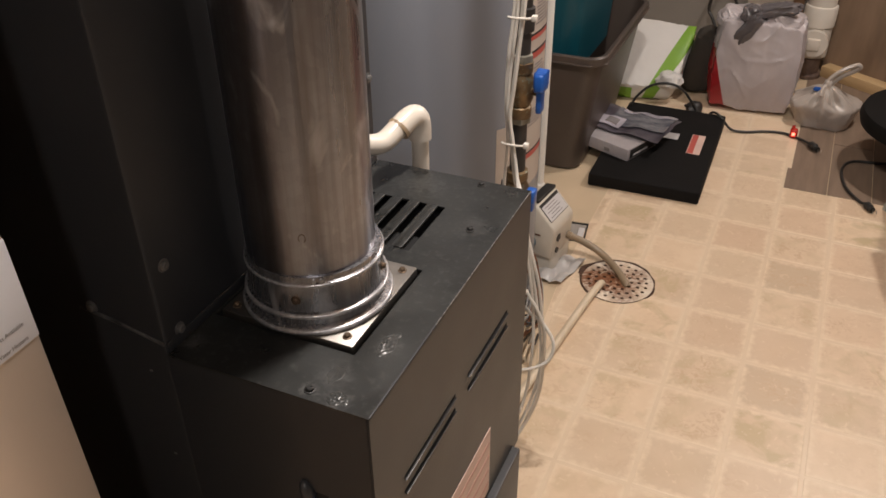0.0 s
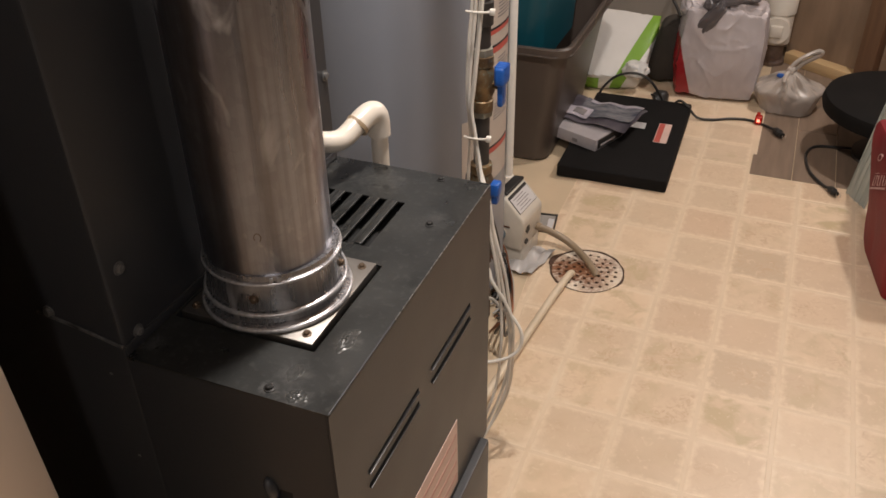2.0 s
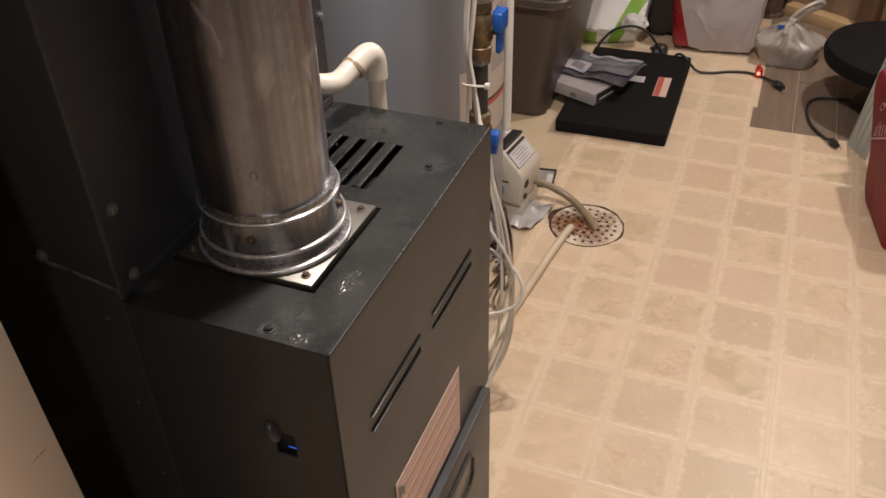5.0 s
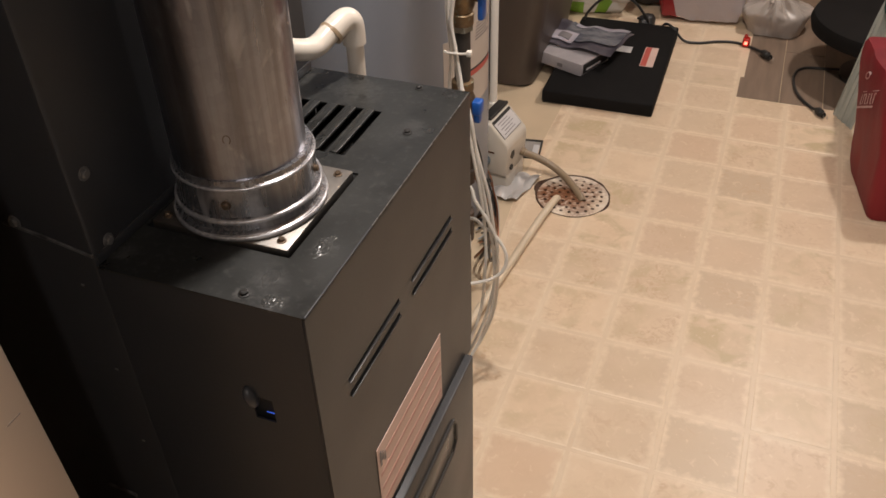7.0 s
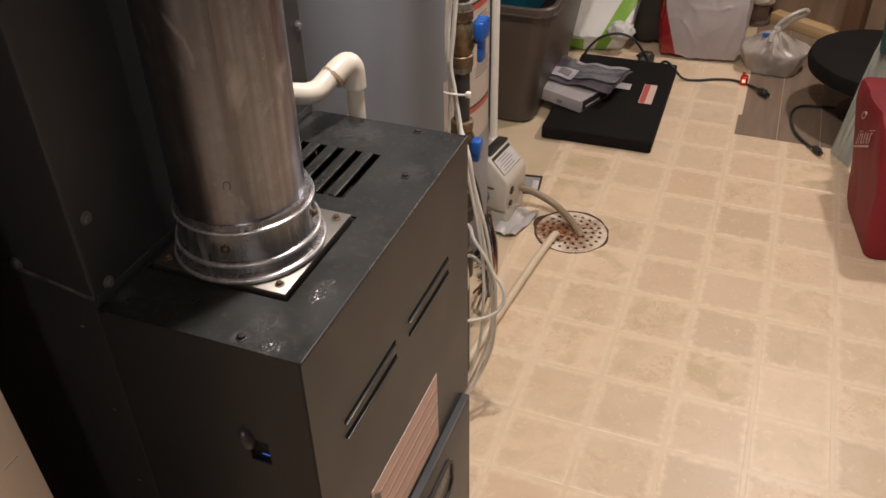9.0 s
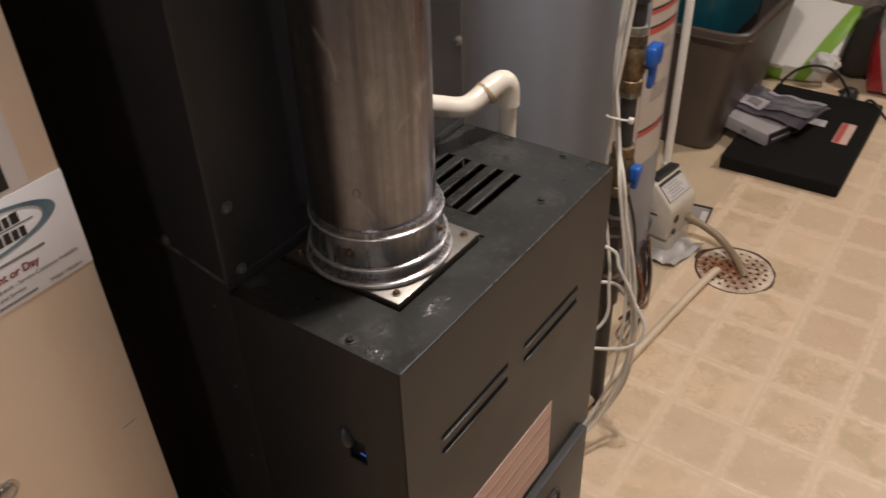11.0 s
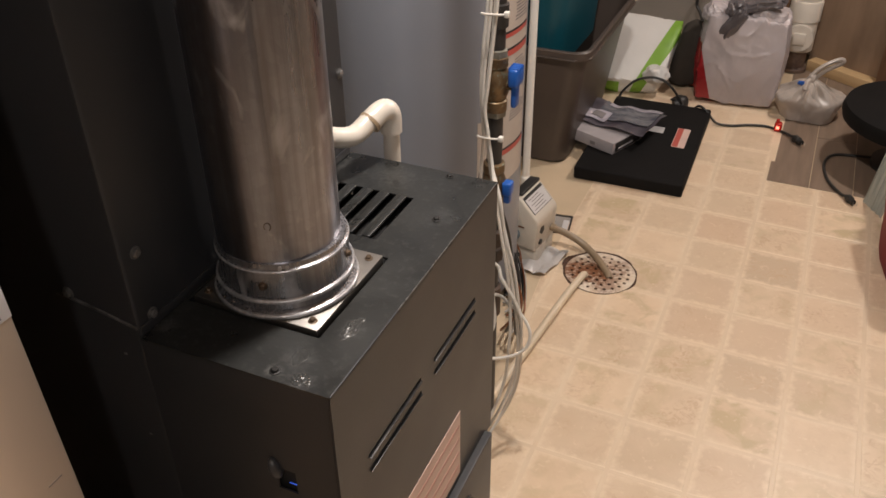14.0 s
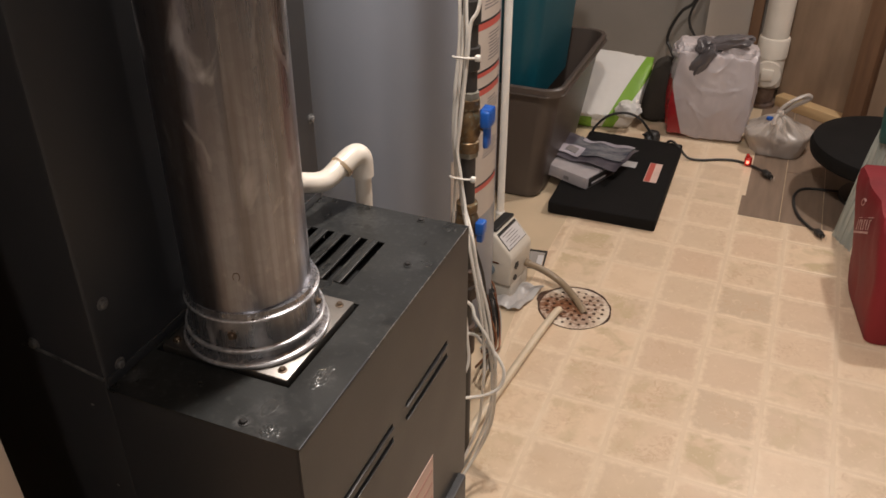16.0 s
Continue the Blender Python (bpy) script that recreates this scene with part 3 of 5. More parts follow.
    for k in range(4):
        part("label_rule", block(0.0011, 0.0014, 0.094, 0.276, 0.447 + 0.024 * k, 0.4525 + 0.024 * k), SOFTRED, lab)
    for k in range(3):
        part("label_mark", block(0.0014, 0.0017, 0.095 + 0.005 * k, 0.099 + 0.005 * k, 0.512 + 0.006 * (k % 2), 0.536 - 0.005 * k), INKGREY, lab)
    # switch with blue light
    part("switch_well", block(-0.074, -0.042, 0.0075, 0.012, 0.664, 0.712), DARKIN, f)
    part("indicator_light", block(-0.0605, -0.0505, 0.0050, 0.0062, 0.6765, 0.6772, 0.0002), LEDBLUE, f, "small lit blue indicator")
    rocker = bmesh.new()
    bmesh.ops.create_icosphere(rocker, subdivisions=3, radius=1)
    for v in rocker.verts:
        v.co = Matrix.Rotation(radians(-18), 4, "Y") @ Vector((v.co.x * 0.0062, v.co.y * 0.0075, v.co.z * 0.0125)) + Vector((-0.069, -0.001, 0.701))
    part("switch_rocker", rocker, ROCKER, f, "rounded dark grey switch rocker")
    for p in ((-0.058, 0.387, 0.815), (-0.033, 0.292, 0.815), (-0.061, 0.011, 0.815)):
        screw_head(p, (0, 0, 1), f, 0.0036, BLACKPLASTIC)
    for p in ((-0.2, 0.019, 0.898), (-0.2, 0.021, 0.829), (-0.2, 0.386, 0.925)):
        screw_head(p, (1, 0, 0), f, 0.0042, DULLSCREW)
    screw_head((-0.276, 0.0, 0.845), (0, -1, 0), f, 0.0042, DULLSCREW)
    # blistered paint near the front corner, shaped and lightened to give the glints there
    for bx, by, rx, ry, tall in ((-0.028, 0.088, 0.0085, 0.021, 0.0021), (-0.050, 0.036, 0.008, 0.014, 0.0007), (-0.034, 0.010, 0.012, 0.009, 0.0019)):
        bm = bmesh.new()
        bmesh.ops.create_grid(bm, x_segments=34, y_segments=34, size=1)
        for v in bm.verts:
            x, y = v.co.x, v.co.y
            px, py = bx + x * rx, by + y * ry
            fall = max(1 - math.hypot(x, y) + 0.3 * noise.noise((px * 150, py * 150, 4)), 0)
            lump = abs(noise.noise((px * 330, py * 260, bx * 50))) + 0.5 * abs(noise.noise((px * 760, py * 620, 2)))
            v.co = Vector((px, py, 0.8147 + min(fall * 3, 1) * 0.0004 + tall * fall * lump))
        part("glint_blister", bm, GLINTBLISTER, f)
    for cx, cz in ((-0.224, 0.788), (-0.221, 0.682), (-0.221, 0.576)):
        part("paint_chip", block(cx - 0.0016, cx + 0.0016, -0.0007, 0.0004, cz - 0.0011, cz + 0.0011, 0.0004), DULLSCREW, f, "small bare metal chip")
    part("side_scuff", tube([(-0.303, -0.0002, 0.468), (-0.285, -0.0003, 0.467), (-0.262, -0.0002, 0.464)], 0.0022, 8), SCUFF, f, "scuff worn to bare metal")
    # flange where the box meets the cabinet
    part("flange", block(-0.2, -0.198, 0.002, 0.393, 0.8155, 0.826, 0.0005), BLACK, f)
    part("side_ridge", tube([(-0.29, -0.0002, 0.841), (-0.262, -0.0006, 0.838), (-0.235, -0.0002, 0.833), (-0.2, -0.0002, 0.826)], 0.0017, 8), SCUFF, f, "seam edge scuffed to bare metal")


furnace()


def flue_pipe():
    f = thing("flue_pipe", "galvanized round flue pipe rising from the furnace", "flue pipe", (-0.122, 0.133, 0.0))
    plate = block(-0.07, 0.069, -0.064, 0.069, 0.808, 0.8185, 0.0012)
    plate = part("base_plate", plate, ALU, f, "bright square metal base plate")
    for p in ((0.058, -0.053), (0.058, 0.058), (-0.06, 0.058), (-0.06, -0.053)):
        screw_head((p[0], p[1], 0.8185), (0, 0, 1), plate, 0.003, DARKSCREW)
    prof = [(0.060, 0.8186), (0.068, 0.819), (0.0705, 0.822), (0.069, 0.825), (0.0648, 0.827), (0.0642, 0.834), (0.0664, 0.8352), (0.0670, 0.8365), (0.0664, 0.8378), (0.0638, 0.839),
            (0.0626, 0.866), (0.0638, 0.867), (0.0642, 0.8685), (0.0638, 0.870), (0.0622, 0.871), (0.0617, 0.876), (0.0600, 0.8762)]
    collar = part("collar", lathe(prof, 72, (-0.0018, -0.0014)), COLLAR, f, "beaded sheet metal collar")
    for a in (-75, 15, 110):
        c, s = math.cos(radians(a)), math.sin(radians(a))
        screw_head((0.0632 * c - 0.0018, 0.0632 * s - 0.0014, 0.853), (c, s, 0), collar, 0.003, DARKSCREW)
    pipe = part("pipe", lathe([(0.0592, 0.83), (0.0592, 1.55), (0.0597, 1.552), (0.0597, 2.24)], 96), GALV, f)
    a = radians(-55)
    seam = block(0.0585, 0.0596, -0.0028, 0.0028, 0.85, 2.2, 0.0003)
    seam.transform(Matrix.Rotation(a, 4, "Z"))
    part("lock_seam", seam, GALV, pipe, smooth=False)
    ring = []
    for k in range(9):
        b = radians(-63) + 0.05 * math.cos(radians(-60 + 35 * k))
        ring.append((0.0593 * math.cos(b), 0.0593 * math.sin(b), 0.915 + 0.0042 * math.sin(radians(-60 + 35 * k))))
    part("stamp_mark", tube(ring, 0.0004, 6, 3), DARKSCREW, pipe)
    lean = Matrix.Identity(4)
    lean[0][2], lean[1][2] = 0.0085, 0.0062
    pipe.matrix_basis = Matrix.Translation((-0.0085 * 0.86, -0.0062 * 0.86, 0)) @ lean
    for r, z, thick in ((0.0655, 0.8365, 0.0026), (0.0632, 0.8685, 0.0017), (0.0688, 0.8218, 0.0028)):
        bead = lathe([(r + thick * math.cos(radians(a)), z + thick * math.sin(radians(a))) for a in range(-90, 91, 20)], 84, (-0.0018, -0.0014), closed=True)
        part("rolled_bead", bead, BEADGLINT, collar, "rolled bead in the highlight colour")
    # crimped tabs where the pipe seam meets the collar
    for b in (-59, -53):
        tab = block(0.0615, 0.0640, -0.0016, 0.0016, 0.866, 0.8745, 0.0007)
        tab.transform(Matrix.Translation((-0.0018, -0.0014, 0)) @ Matrix.Rotation(radians(b), 4, "Z"))
        part("crimp_tab", tab, BEADGLINT, collar, "crimped tab in the highlight colour")


flue_pipe()


def return_duct():
    d = thing("return_duct", "beige sheet metal return air duct with contractor stickers", "duct")
    d.matrix_basis = pose(-0.172, -0.1064, 0.0, 1.26, 0, 0)
    part("casing", block(-0.5, 0.0, -0.62, 0.0, 0.0, 2.15, 0.003), DUCT, d)
    st = part("contractor_sticker", block(0.0003, 0.0009, -0.19, -0.001, 0.9445, 1.0215, 0.0002), CARDWHITE, d, "white service sticker with a blue oval")
    oval = bmesh.new()
    n = 64
    for k in range(n):
        a0, a1 = 2 * math.pi * k / n, 2 * math.pi * (k + 1) / n
        q = []
        for a, s in ((a0, 0), (a1, 0), (a1, 1), (a0, 1)):
            w = 0.0022 + 0.0075 * max(math.cos(a), 0) ** 3
            q.append(oval.verts.new((0.0014, -0.096 + (0.083 - s * w) * math.cos(a), 1.0005 + (0.0185 - s * min(w, 0.0028)) * math.sin(a))))
        oval.faces.new(q)
    part("oval_ring", oval, INKBLUE, st, smooth=False)
    rnd = random.Random(2)

    def lettering(y1, z0, h, wide, count, mat, name):
        """Bars the size of letters, for print that is not spelled out."""
        y = y1
        for _ in range(count):
            w = wide * rnd.uniform(0.7, 1.1)
            part(name, block(0.0009, 0.0012, y - w, y, z0, z0 + h * rnd.uniform(0.92, 1.0)), mat, st)
            y -= w + wide * 0.28

    lettering(-0.039, 1.0012, 0.0078, 0.0052, 14, INKBLACK, "print_bar")
    lettering(-0.0375, 0.990, 0.0078, 0.0050, 7, INKBLACK, "print_bar")
    lettering(-0.084, 0.990, 0.0078, 0.0050, 8, INKBLACK, "print_bar")
    part("rule", block(0.0009, 0.0012, -0.165, -0.03, 0.9994, 1.0002), INKGREY, st)
    lettering(-0.0295, 0.9765, 0.0022, 0.0019, 44, INKGREY, "address_bar")
    lettering(-0.082, 0.966, 0.006, 0.0038, 8, INKDULLRED, "number_bar")

    def words(body, size, right, z, mat, thick=0.0):
        text = bpy.data.curves.new("print_text", "FONT")
        text.body, text.size, text.align_x, text.offset = body, size, "RIGHT", thick
        made = new("print_text", text)
        bpy.context.view_layer.update()
        flat = bpy.data.meshes.new_from_object(made.evaluated_get(bpy.context.evaluated_depsgraph_get()))
        bpy.data.objects.remove(made)
        flat.materials.clear()
        flat.materials.append(mat)
        ob = new("print_text", flat)
        ob.parent = st
        ob.matrix_basis = Matrix(((0, 0, 1, 0.0013), (0.92, 0, 0, right), (0, 1, 0, z), (0, 0, 0, 1)))

    words("Night or Day", 0.0084, -0.037, 0.9662, INKDULLRED, 0.00025)
    words("All Brands - Service Contracts Available", 0.0045, -0.0095, 0.9592, INKGREY, 0.00006)
    words("Sales and Service", 0.0045, -0.052, 0.9532, INKGREY, 0.00006)
    words("Water Heaters", 0.0045, -0.0095, 0.9475, INKGREY, 0.00006)
    lettering(-0.045, 0.9476, 0.0022, 0.0019, 38, INKGREY, "print_bar")
    g = part("service_record_label", block(0.0001, 0.0003, -0.2, -0.0235, 1.0225, 1.16), OLDLABEL, d, "greyed label with a dark ruled table")
    part("header", block(0.0003, 0.0006, -0.2, -0.030, 1.106, 1.158), OLDLABEL, g)
    part("table", block(0.0003, 0.0006, -0.2, -0.037, 1.0255, 1.105), INKBLACK, g)
    for k in range(6):
        part("record_line", block(0.0006, 0.0009, -0.2, -0.044, 1.031 + 0.0098 * k, 1.0375 + 0.0098 * k), STICKER, g)
    screw_head((0.0, -0.121, 0.811), (1, 0, 0), d, 0.0065)
    part("scratch", block(-0.0004, 0.0003, -0.026, -0.012, 0.786, 0.7874, 0.0003), OLDSCRATCH, d)


return_duct()


# ---- condensate trap in white plastic pipe ----
def condensate_trap():
    t = thing("condensate_pipe", "white plastic condensate pipe with an elbow", "pipe")
    part("pipe", tube([(-0.195, 0.30, 0.882), (-0.18, 0.318, 0.876), (-0.170, 0.340, 0.8675), (-0.165, 0.358, 0.866), (-0.159, 0.383, 0.8745)], 0.0122, 18), PVC, t)
    part("elbow", tube([(-0.1595, 0.381, 0.8712), (-0.1562, 0.3930, 0.8760), (-0.1528, 0.4035, 0.8780), (-0.1502, 0.4105, 0.8745), (-0.1490, 0.4137, 0.8650), (-0.1488, 0.4140, 0.846)], 0.0138, 20), PVC, t)
    part("glue_ring", tube([(-0.1603, 0.3785, 0.8698), (-0.1588, 0.3825, 0.8722)], 0.0150, 20, curved=False), HOSE, t, "brown line of pipe cement")
    part("down_pipe", tube([(-0.1488, 0.414, 0.85), (-0.1488, 0.414, 0.0)], 0.0105, 14, curved=False), PVC, t)


condensate_trap()


# ---- water heater ----
def water_heater():
    cx, cy, r = -0.484, 1.218, 0.2295
    w = thing("water_heater", "grey enamelled tank water heater with a warning label", "water heater", (cx, cy, 0))
    part("tank", lathe([(r - 0.012, 0.03), (r - 0.002, 0.04), (r, 0.06), (r, 1.42), (r - 0.004, 1.44), (r - 0.03, 1.46), (0.05, 1.475)], 96), TANK, w)
    for a in (40, 160, 280):
        part("foot", lathe([(0.02, 0), (0.02, 0.035)], 14, (0.17 * math.cos(radians(a)), 0.17 * math.sin(radians(a)))), IRON, w)

    def wrap(a0, a1, z0, z1, off, mat, name, parent, rise=0.0):
        bm = bmesh.new()
        n = 14
        rows = []
        for k in range(n + 1):
            a = radians(a0 + (a1 - a0) * k / n)
            up = rise * k / n
            rows.append([bm.verts.new(((r + o) * math.cos(a), (r + o) * math.sin(a), z + up)) for o, z in ((off, z0), (off, z1), (off - 0.0005, z1), (off - 0.0005, z0))])
        for p, q in zip(rows, rows[1:]):
            for j in range(4):
                bm.faces.new((p[j], q[j], q[(j + 1) % 4], p[(j + 1) % 4]))
        bm.faces.new(rows[0])
        bm.faces.new(rows[-1][::-1])
        bmesh.ops.recalc_face_normals(bm, faces=bm.faces[:])
        return part(name, bm, mat, parent)

    lab = wrap(-19, 8.5, 0.36, 1.1, 0.0012, AGEDLABEL, "warning_label", w)
    lab["label"] = "tall white warning label with red bands"
    for z, h in ((0.797, 0.014), (0.698, 0.009), (0.657, 0.013), (0.43, 0.012), (0.93, 0.016)):
        wrap(-18.5, 8, z, z + h, 0.0016, BANDRED, "red_band", lab)
        wrap(-18.5, 8, z + h, z + h + 0.0045, 0.0017, INKBLACK, "band_edge", lab)
    wrap(-36, -19.5, 0.36, 0.53, 0.0012, AGEDLABEL, "label_corner", lab)
    rnd = random.Random(12)
    for top, count, a0 in ((0.782, 9, -9.0), (0.905, 11, -14.0), (0.64, 5, -9.0), (0.54, 6, -12.0)):
        for k in range(count):
            z = top - 0.0068 * k
            wrap(a0 + rnd.uniform(0, 1.5), 6.5 - rnd.choice((0, 0, 1.2, 4.0)), z, z + 0.0026, 0.0016, INKGREY, "print_line", lab)


water_heater()


# ---- black iron pipe with brass valves ----
def valve_pipe():
    p = thing("valve_pipe", "black iron pipe with brass valves and blue handles", "pipe", (-0.156, 0.806, 0))
    part("pipe", lathe([(0.0135, 0.0), (0.0135, 0.70)], 18), IRON, p)
    part("pipe", lathe([(0.0135, 0.80), (0.0135, 2.05)], 18), IRON, p)
    for z in (0.87, 0.945):
        part("coupling", lathe([(0.0135, z - 0.02), (0.0175, z - 0.018), (0.0175, z + 0.018), (0.0135, z + 0.02)], 18), IRON, p)
    for z, hd in ((0.755, -45), (0.56, -45)):
        v = part("valve_body", lathe([(0.0145, z - 0.05), (0.019, z - 0.048), (0.019, z - 0.03), (0.0165, z - 0.028), (0.0215, z - 0.015), (0.0225, z), (0.0215, z + 0.015), (0.0165, z + 0.028), (0.019, z + 0.03), (0.019, z + 0.046), (0.0145, z + 0.048)], 16), BRASS, p, "aged brass valve body")
        stem = tube([(0.02, -0.004, z), (0.034, -0.008, z)], 0.006, 10, curved=False)
        part("stem", stem, BRASS, v)
        if z > 0.6:
            h = block(0.031, 0.041, -0.018, 0.003, z - 0.033, z + 0.012, 0.004)
            block(0.027, 0.045, -0.023, 0.008, z + 0.004, z + 0.036, 0.005, 3, bm=h)
            for k in range(4):
                block(0.0265, 0.0455, -0.019 + 0.007 * k, -0.0165 + 0.007 * k, z + 0.012, z + 0.0375, 0.001, 1, bm=h)
        else:
            h = block(0.022, 0.035, -0.013, 0.004, z - 0.026, z + 0.004, 0.004)
            block(0.020, 0.037, -0.015, 0.006, z - 0.010, z + 0.016, 0.004, 3, bm=h)
        part("handle", h, BLUE, v, "blue plastic lever handle")
    for z in (0.807, 0.703):
        part("union_ring", lathe([(0.0145, z - 0.008), (0.0182, z - 0.006), (0.0182, z + 0.006), (0.0145, z + 0.008)], 6), GREYBRASS, p)
    part("union", lathe([(0.014, 0.40), (0.021, 0.403), (0.022, 0.43), (0.0185, 0.434), (0.0185, 0.452), (0.0215, 0.455), (0.0215, 0.468), (0.014, 0.471)], 8), RUSTYIRON, p, "brown rusty union")
    part("tee", lathe([(0.014, 0.27), (0.0195, 0.273), (0.0195, 0.337), (0.014, 0.34)], 18), RUSTYIRON, p)
    part("branch", tube([(-0.01, 0.01, 0.305), (-0.06, 0.13, 0.30), (-0.10, 0.24, 0.295)], 0.0135, 14, curved=False), RUSTYIRON, p)
    for k in range(4):
        part("control_wire", tube([(0.005 - 0.012 * k, 0.03, 0.50 - 0.03 * k), (0.016 - 0.01 * k, 0.06, 0.40), (0.008 + 0.006 * k, 0.12, 0.22), (-0.01 - 0.012 * k, 0.2, 0.06), (-0.03 - 0.01 * k, 0.3, 0.006)], 0.003, 6), (BLACKPLASTIC, PUMPGREY, BLACKPLASTIC, COPPER)[k], p)
    part("branch_nut", tube([(-0.010, -0.002, 0.572), (-0.026, -0.006, 0.572)], 0.0125, 6, curved=False), IRON, p)


valve_pipe()


# ---- white cables tied to the pipe ----
def cables():
    g = thing("cable_bundle", "bundle of white low voltage cables tied to a pipe", "cables")
    main = [(-0.150, 0.735, 2.0), (-0.143, 0.735, 1.3), (-0.136, 0.735, 0.982), (-0.134, 0.735, 0.939), (-0.135, 0.735, 0.899), (-0.140, 0.735, 0.836), (-0.145, 0.735, 0.782), (-0.149, 0.735, 0.74), (-0.142, 0.735, 0.699), (-0.132, 0.728, 0.646), (-0.106, 0.70, 0.605), (-0.096, 0.70, 0.543), (-0.083, 0.70, 0.465), (-0.072, 0.70, 0.399)]
    second = [(-0.148, 0.742, 2.0), (-0.146, 0.742, 1.3), (-0.141, 0.742, 0.99), (-0.143, 0.742, 0.953), (-0.144, 0.742, 0.901), (-0.150, 0.742, 0.834), (-0.154, 0.742, 0.781), (-0.154, 0.742, 0.739), (-0.145, 0.738, 0.691), (-0.134, 0.732, 0.627), (-0.112, 0.705, 0.60), (-0.090, 0.70, 0.521), (-0.074, 0.70, 0.459), (-0.064, 0.70, 0.393)]
    third = [(-0.156, 0.746, 2.0), (-0.156, 0.746, 1.2), (-0.150, 0.746, 0.96), (-0.152, 0.746, 0.891), (-0.157, 0.746, 0.833), (-0.159, 0.746, 0.759), (-0.154, 0.746, 0.689), (-0.157, 0.746, 0.621), (-0.155, 0.74, 0.55), (-0.125, 0.71, 0.47), (-0.112, 0.70, 0.40), (-0.112, 0.68, 0.32), (-0.2, 0.6, 0.26)]
    fourth = [(-0.11, 0.74, 2.0), (-0.108, 0.737, 1.2), (-0.113, 0.734, 0.995), (-0.126, 0.729, 0.95), (-0.130, 0.728, 0.90), (-0.136, 0.728, 0.836), (-0.141, 0.728, 0.782), (-0.145, 0.728, 0.74), (-0.139, 0.728, 0.699), (-0.128, 0.722, 0.646), (-0.112, 0.697, 0.60), (-0.100, 0.695, 0.54), (-0.086, 0.695, 0.46), (-0.078, 0.695, 0.39)]
    downs = ([(-0.062, 0.70, 0.32), (-0.066, 0.70, 0.2), (-0.10, 0.66, 0.09), (-0.15, 0.55, 0.03), (-0.2, 0.45, 0.012)],
             [(-0.058, 0.71, 0.30), (-0.072, 0.72, 0.16), (-0.12, 0.66, 0.05), (-0.18, 0.52, 0.012), (-0.22, 0.44, 0.010)],
             [(-0.075, 0.69, 0.31), (-0.088, 0.69, 0.18), (-0.125, 0.62, 0.07), (-0.18, 0.5, 0.03), (-0.21, 0.44, 0.02)])
    for line in (main + downs[0], second + downs[1], third, fourth + downs[2]):
        part("cable", tube(line, 0.0029, 8), CABLE, g)
    part("cable", tube([(-0.2, 0.62, 0.41), (-0.114, 0.70, 0.402), (-0.081, 0.698, 0.391), (-0.057, 0.695, 0.378), (-0.037, 0.69, 0.345), (-0.045, 0.68, 0.31), (-0.09, 0.66, 0.292), (-0.2, 0.6, 0.30)], 0.0031, 8), CABLE, g)
    part("cable", tube([(-0.2, 0.62, 0.525), (-0.115, 0.693, 0.477), (-0.094, 0.693, 0.445), (-0.067, 0.693, 0.40), (-0.055, 0.695, 0.35), (-0.066, 0.705, 0.24), (-0.095, 0.69, 0.12), (-0.15, 0.58, 0.03), (-0.2, 0.46, 0.011)], 0.0031, 8), CABLE, g)
    for z, x in ((0.898, -0.1365), (0.694, -0.140)):
        tie = part("cable_tie", tube([(x - 0.0185, 0.731, z - 0.002), (x - 0.012, 0.726, z - 0.001), (x + 0.002, 0.724, z), (x + 0.013, 0.724, z + 0.001), (x + 0.022, 0.725, z + 0.002)], 0.0019, 8), CABLE, g)
        part("tie_head", block(x + 0.020, x + 0.028, 0.721, 0.730, z - 0.002, z + 0.007, 0.0015), CABLE, tie)


cables()


# ---- white supply pipe, condensate pump, hose ----
def supply_pipe():
    p = thing("supply_pipe", "slim white plastic pipe rising from the floor", "pipe", (-0.398, 1.745, 0))
    part("pipe", lathe([(0.0115, 0.0), (0.0115, 2.05)], 14), WHITEPIPE, p)
    part("socket", lathe([(0.0115, 0.0), (0.0155, 0.002), (0.0155, 0.04), (0.0115, 0.045)], 14), WHITEPIPE, p)


supply_pipe()


def prism(profile, y0, y1, bevel=0.0, bm=None):
    """A profile in x and z, drawn out along y."""
    own = bmesh.new()
    a, b = [[own.verts.new((x, y, z)) for x, z in profile] for y in (y0, y1)]
    own.faces.new(a)
    own.faces.new(b[::-1])
    for k in range(len(profile)):
        j = (k + 1) % len(profile)
        own.faces.new((a[k], b[k], b[j], a[j]))
    bmesh.ops.recalc_face_normals(own, faces=own.faces[:])
    if bevel:
        bmesh.ops.bevel(own, geom=own.edges[:], offset=bevel, segments=3, profile=0.5, affect="EDGES")
    return merge(bm, own)


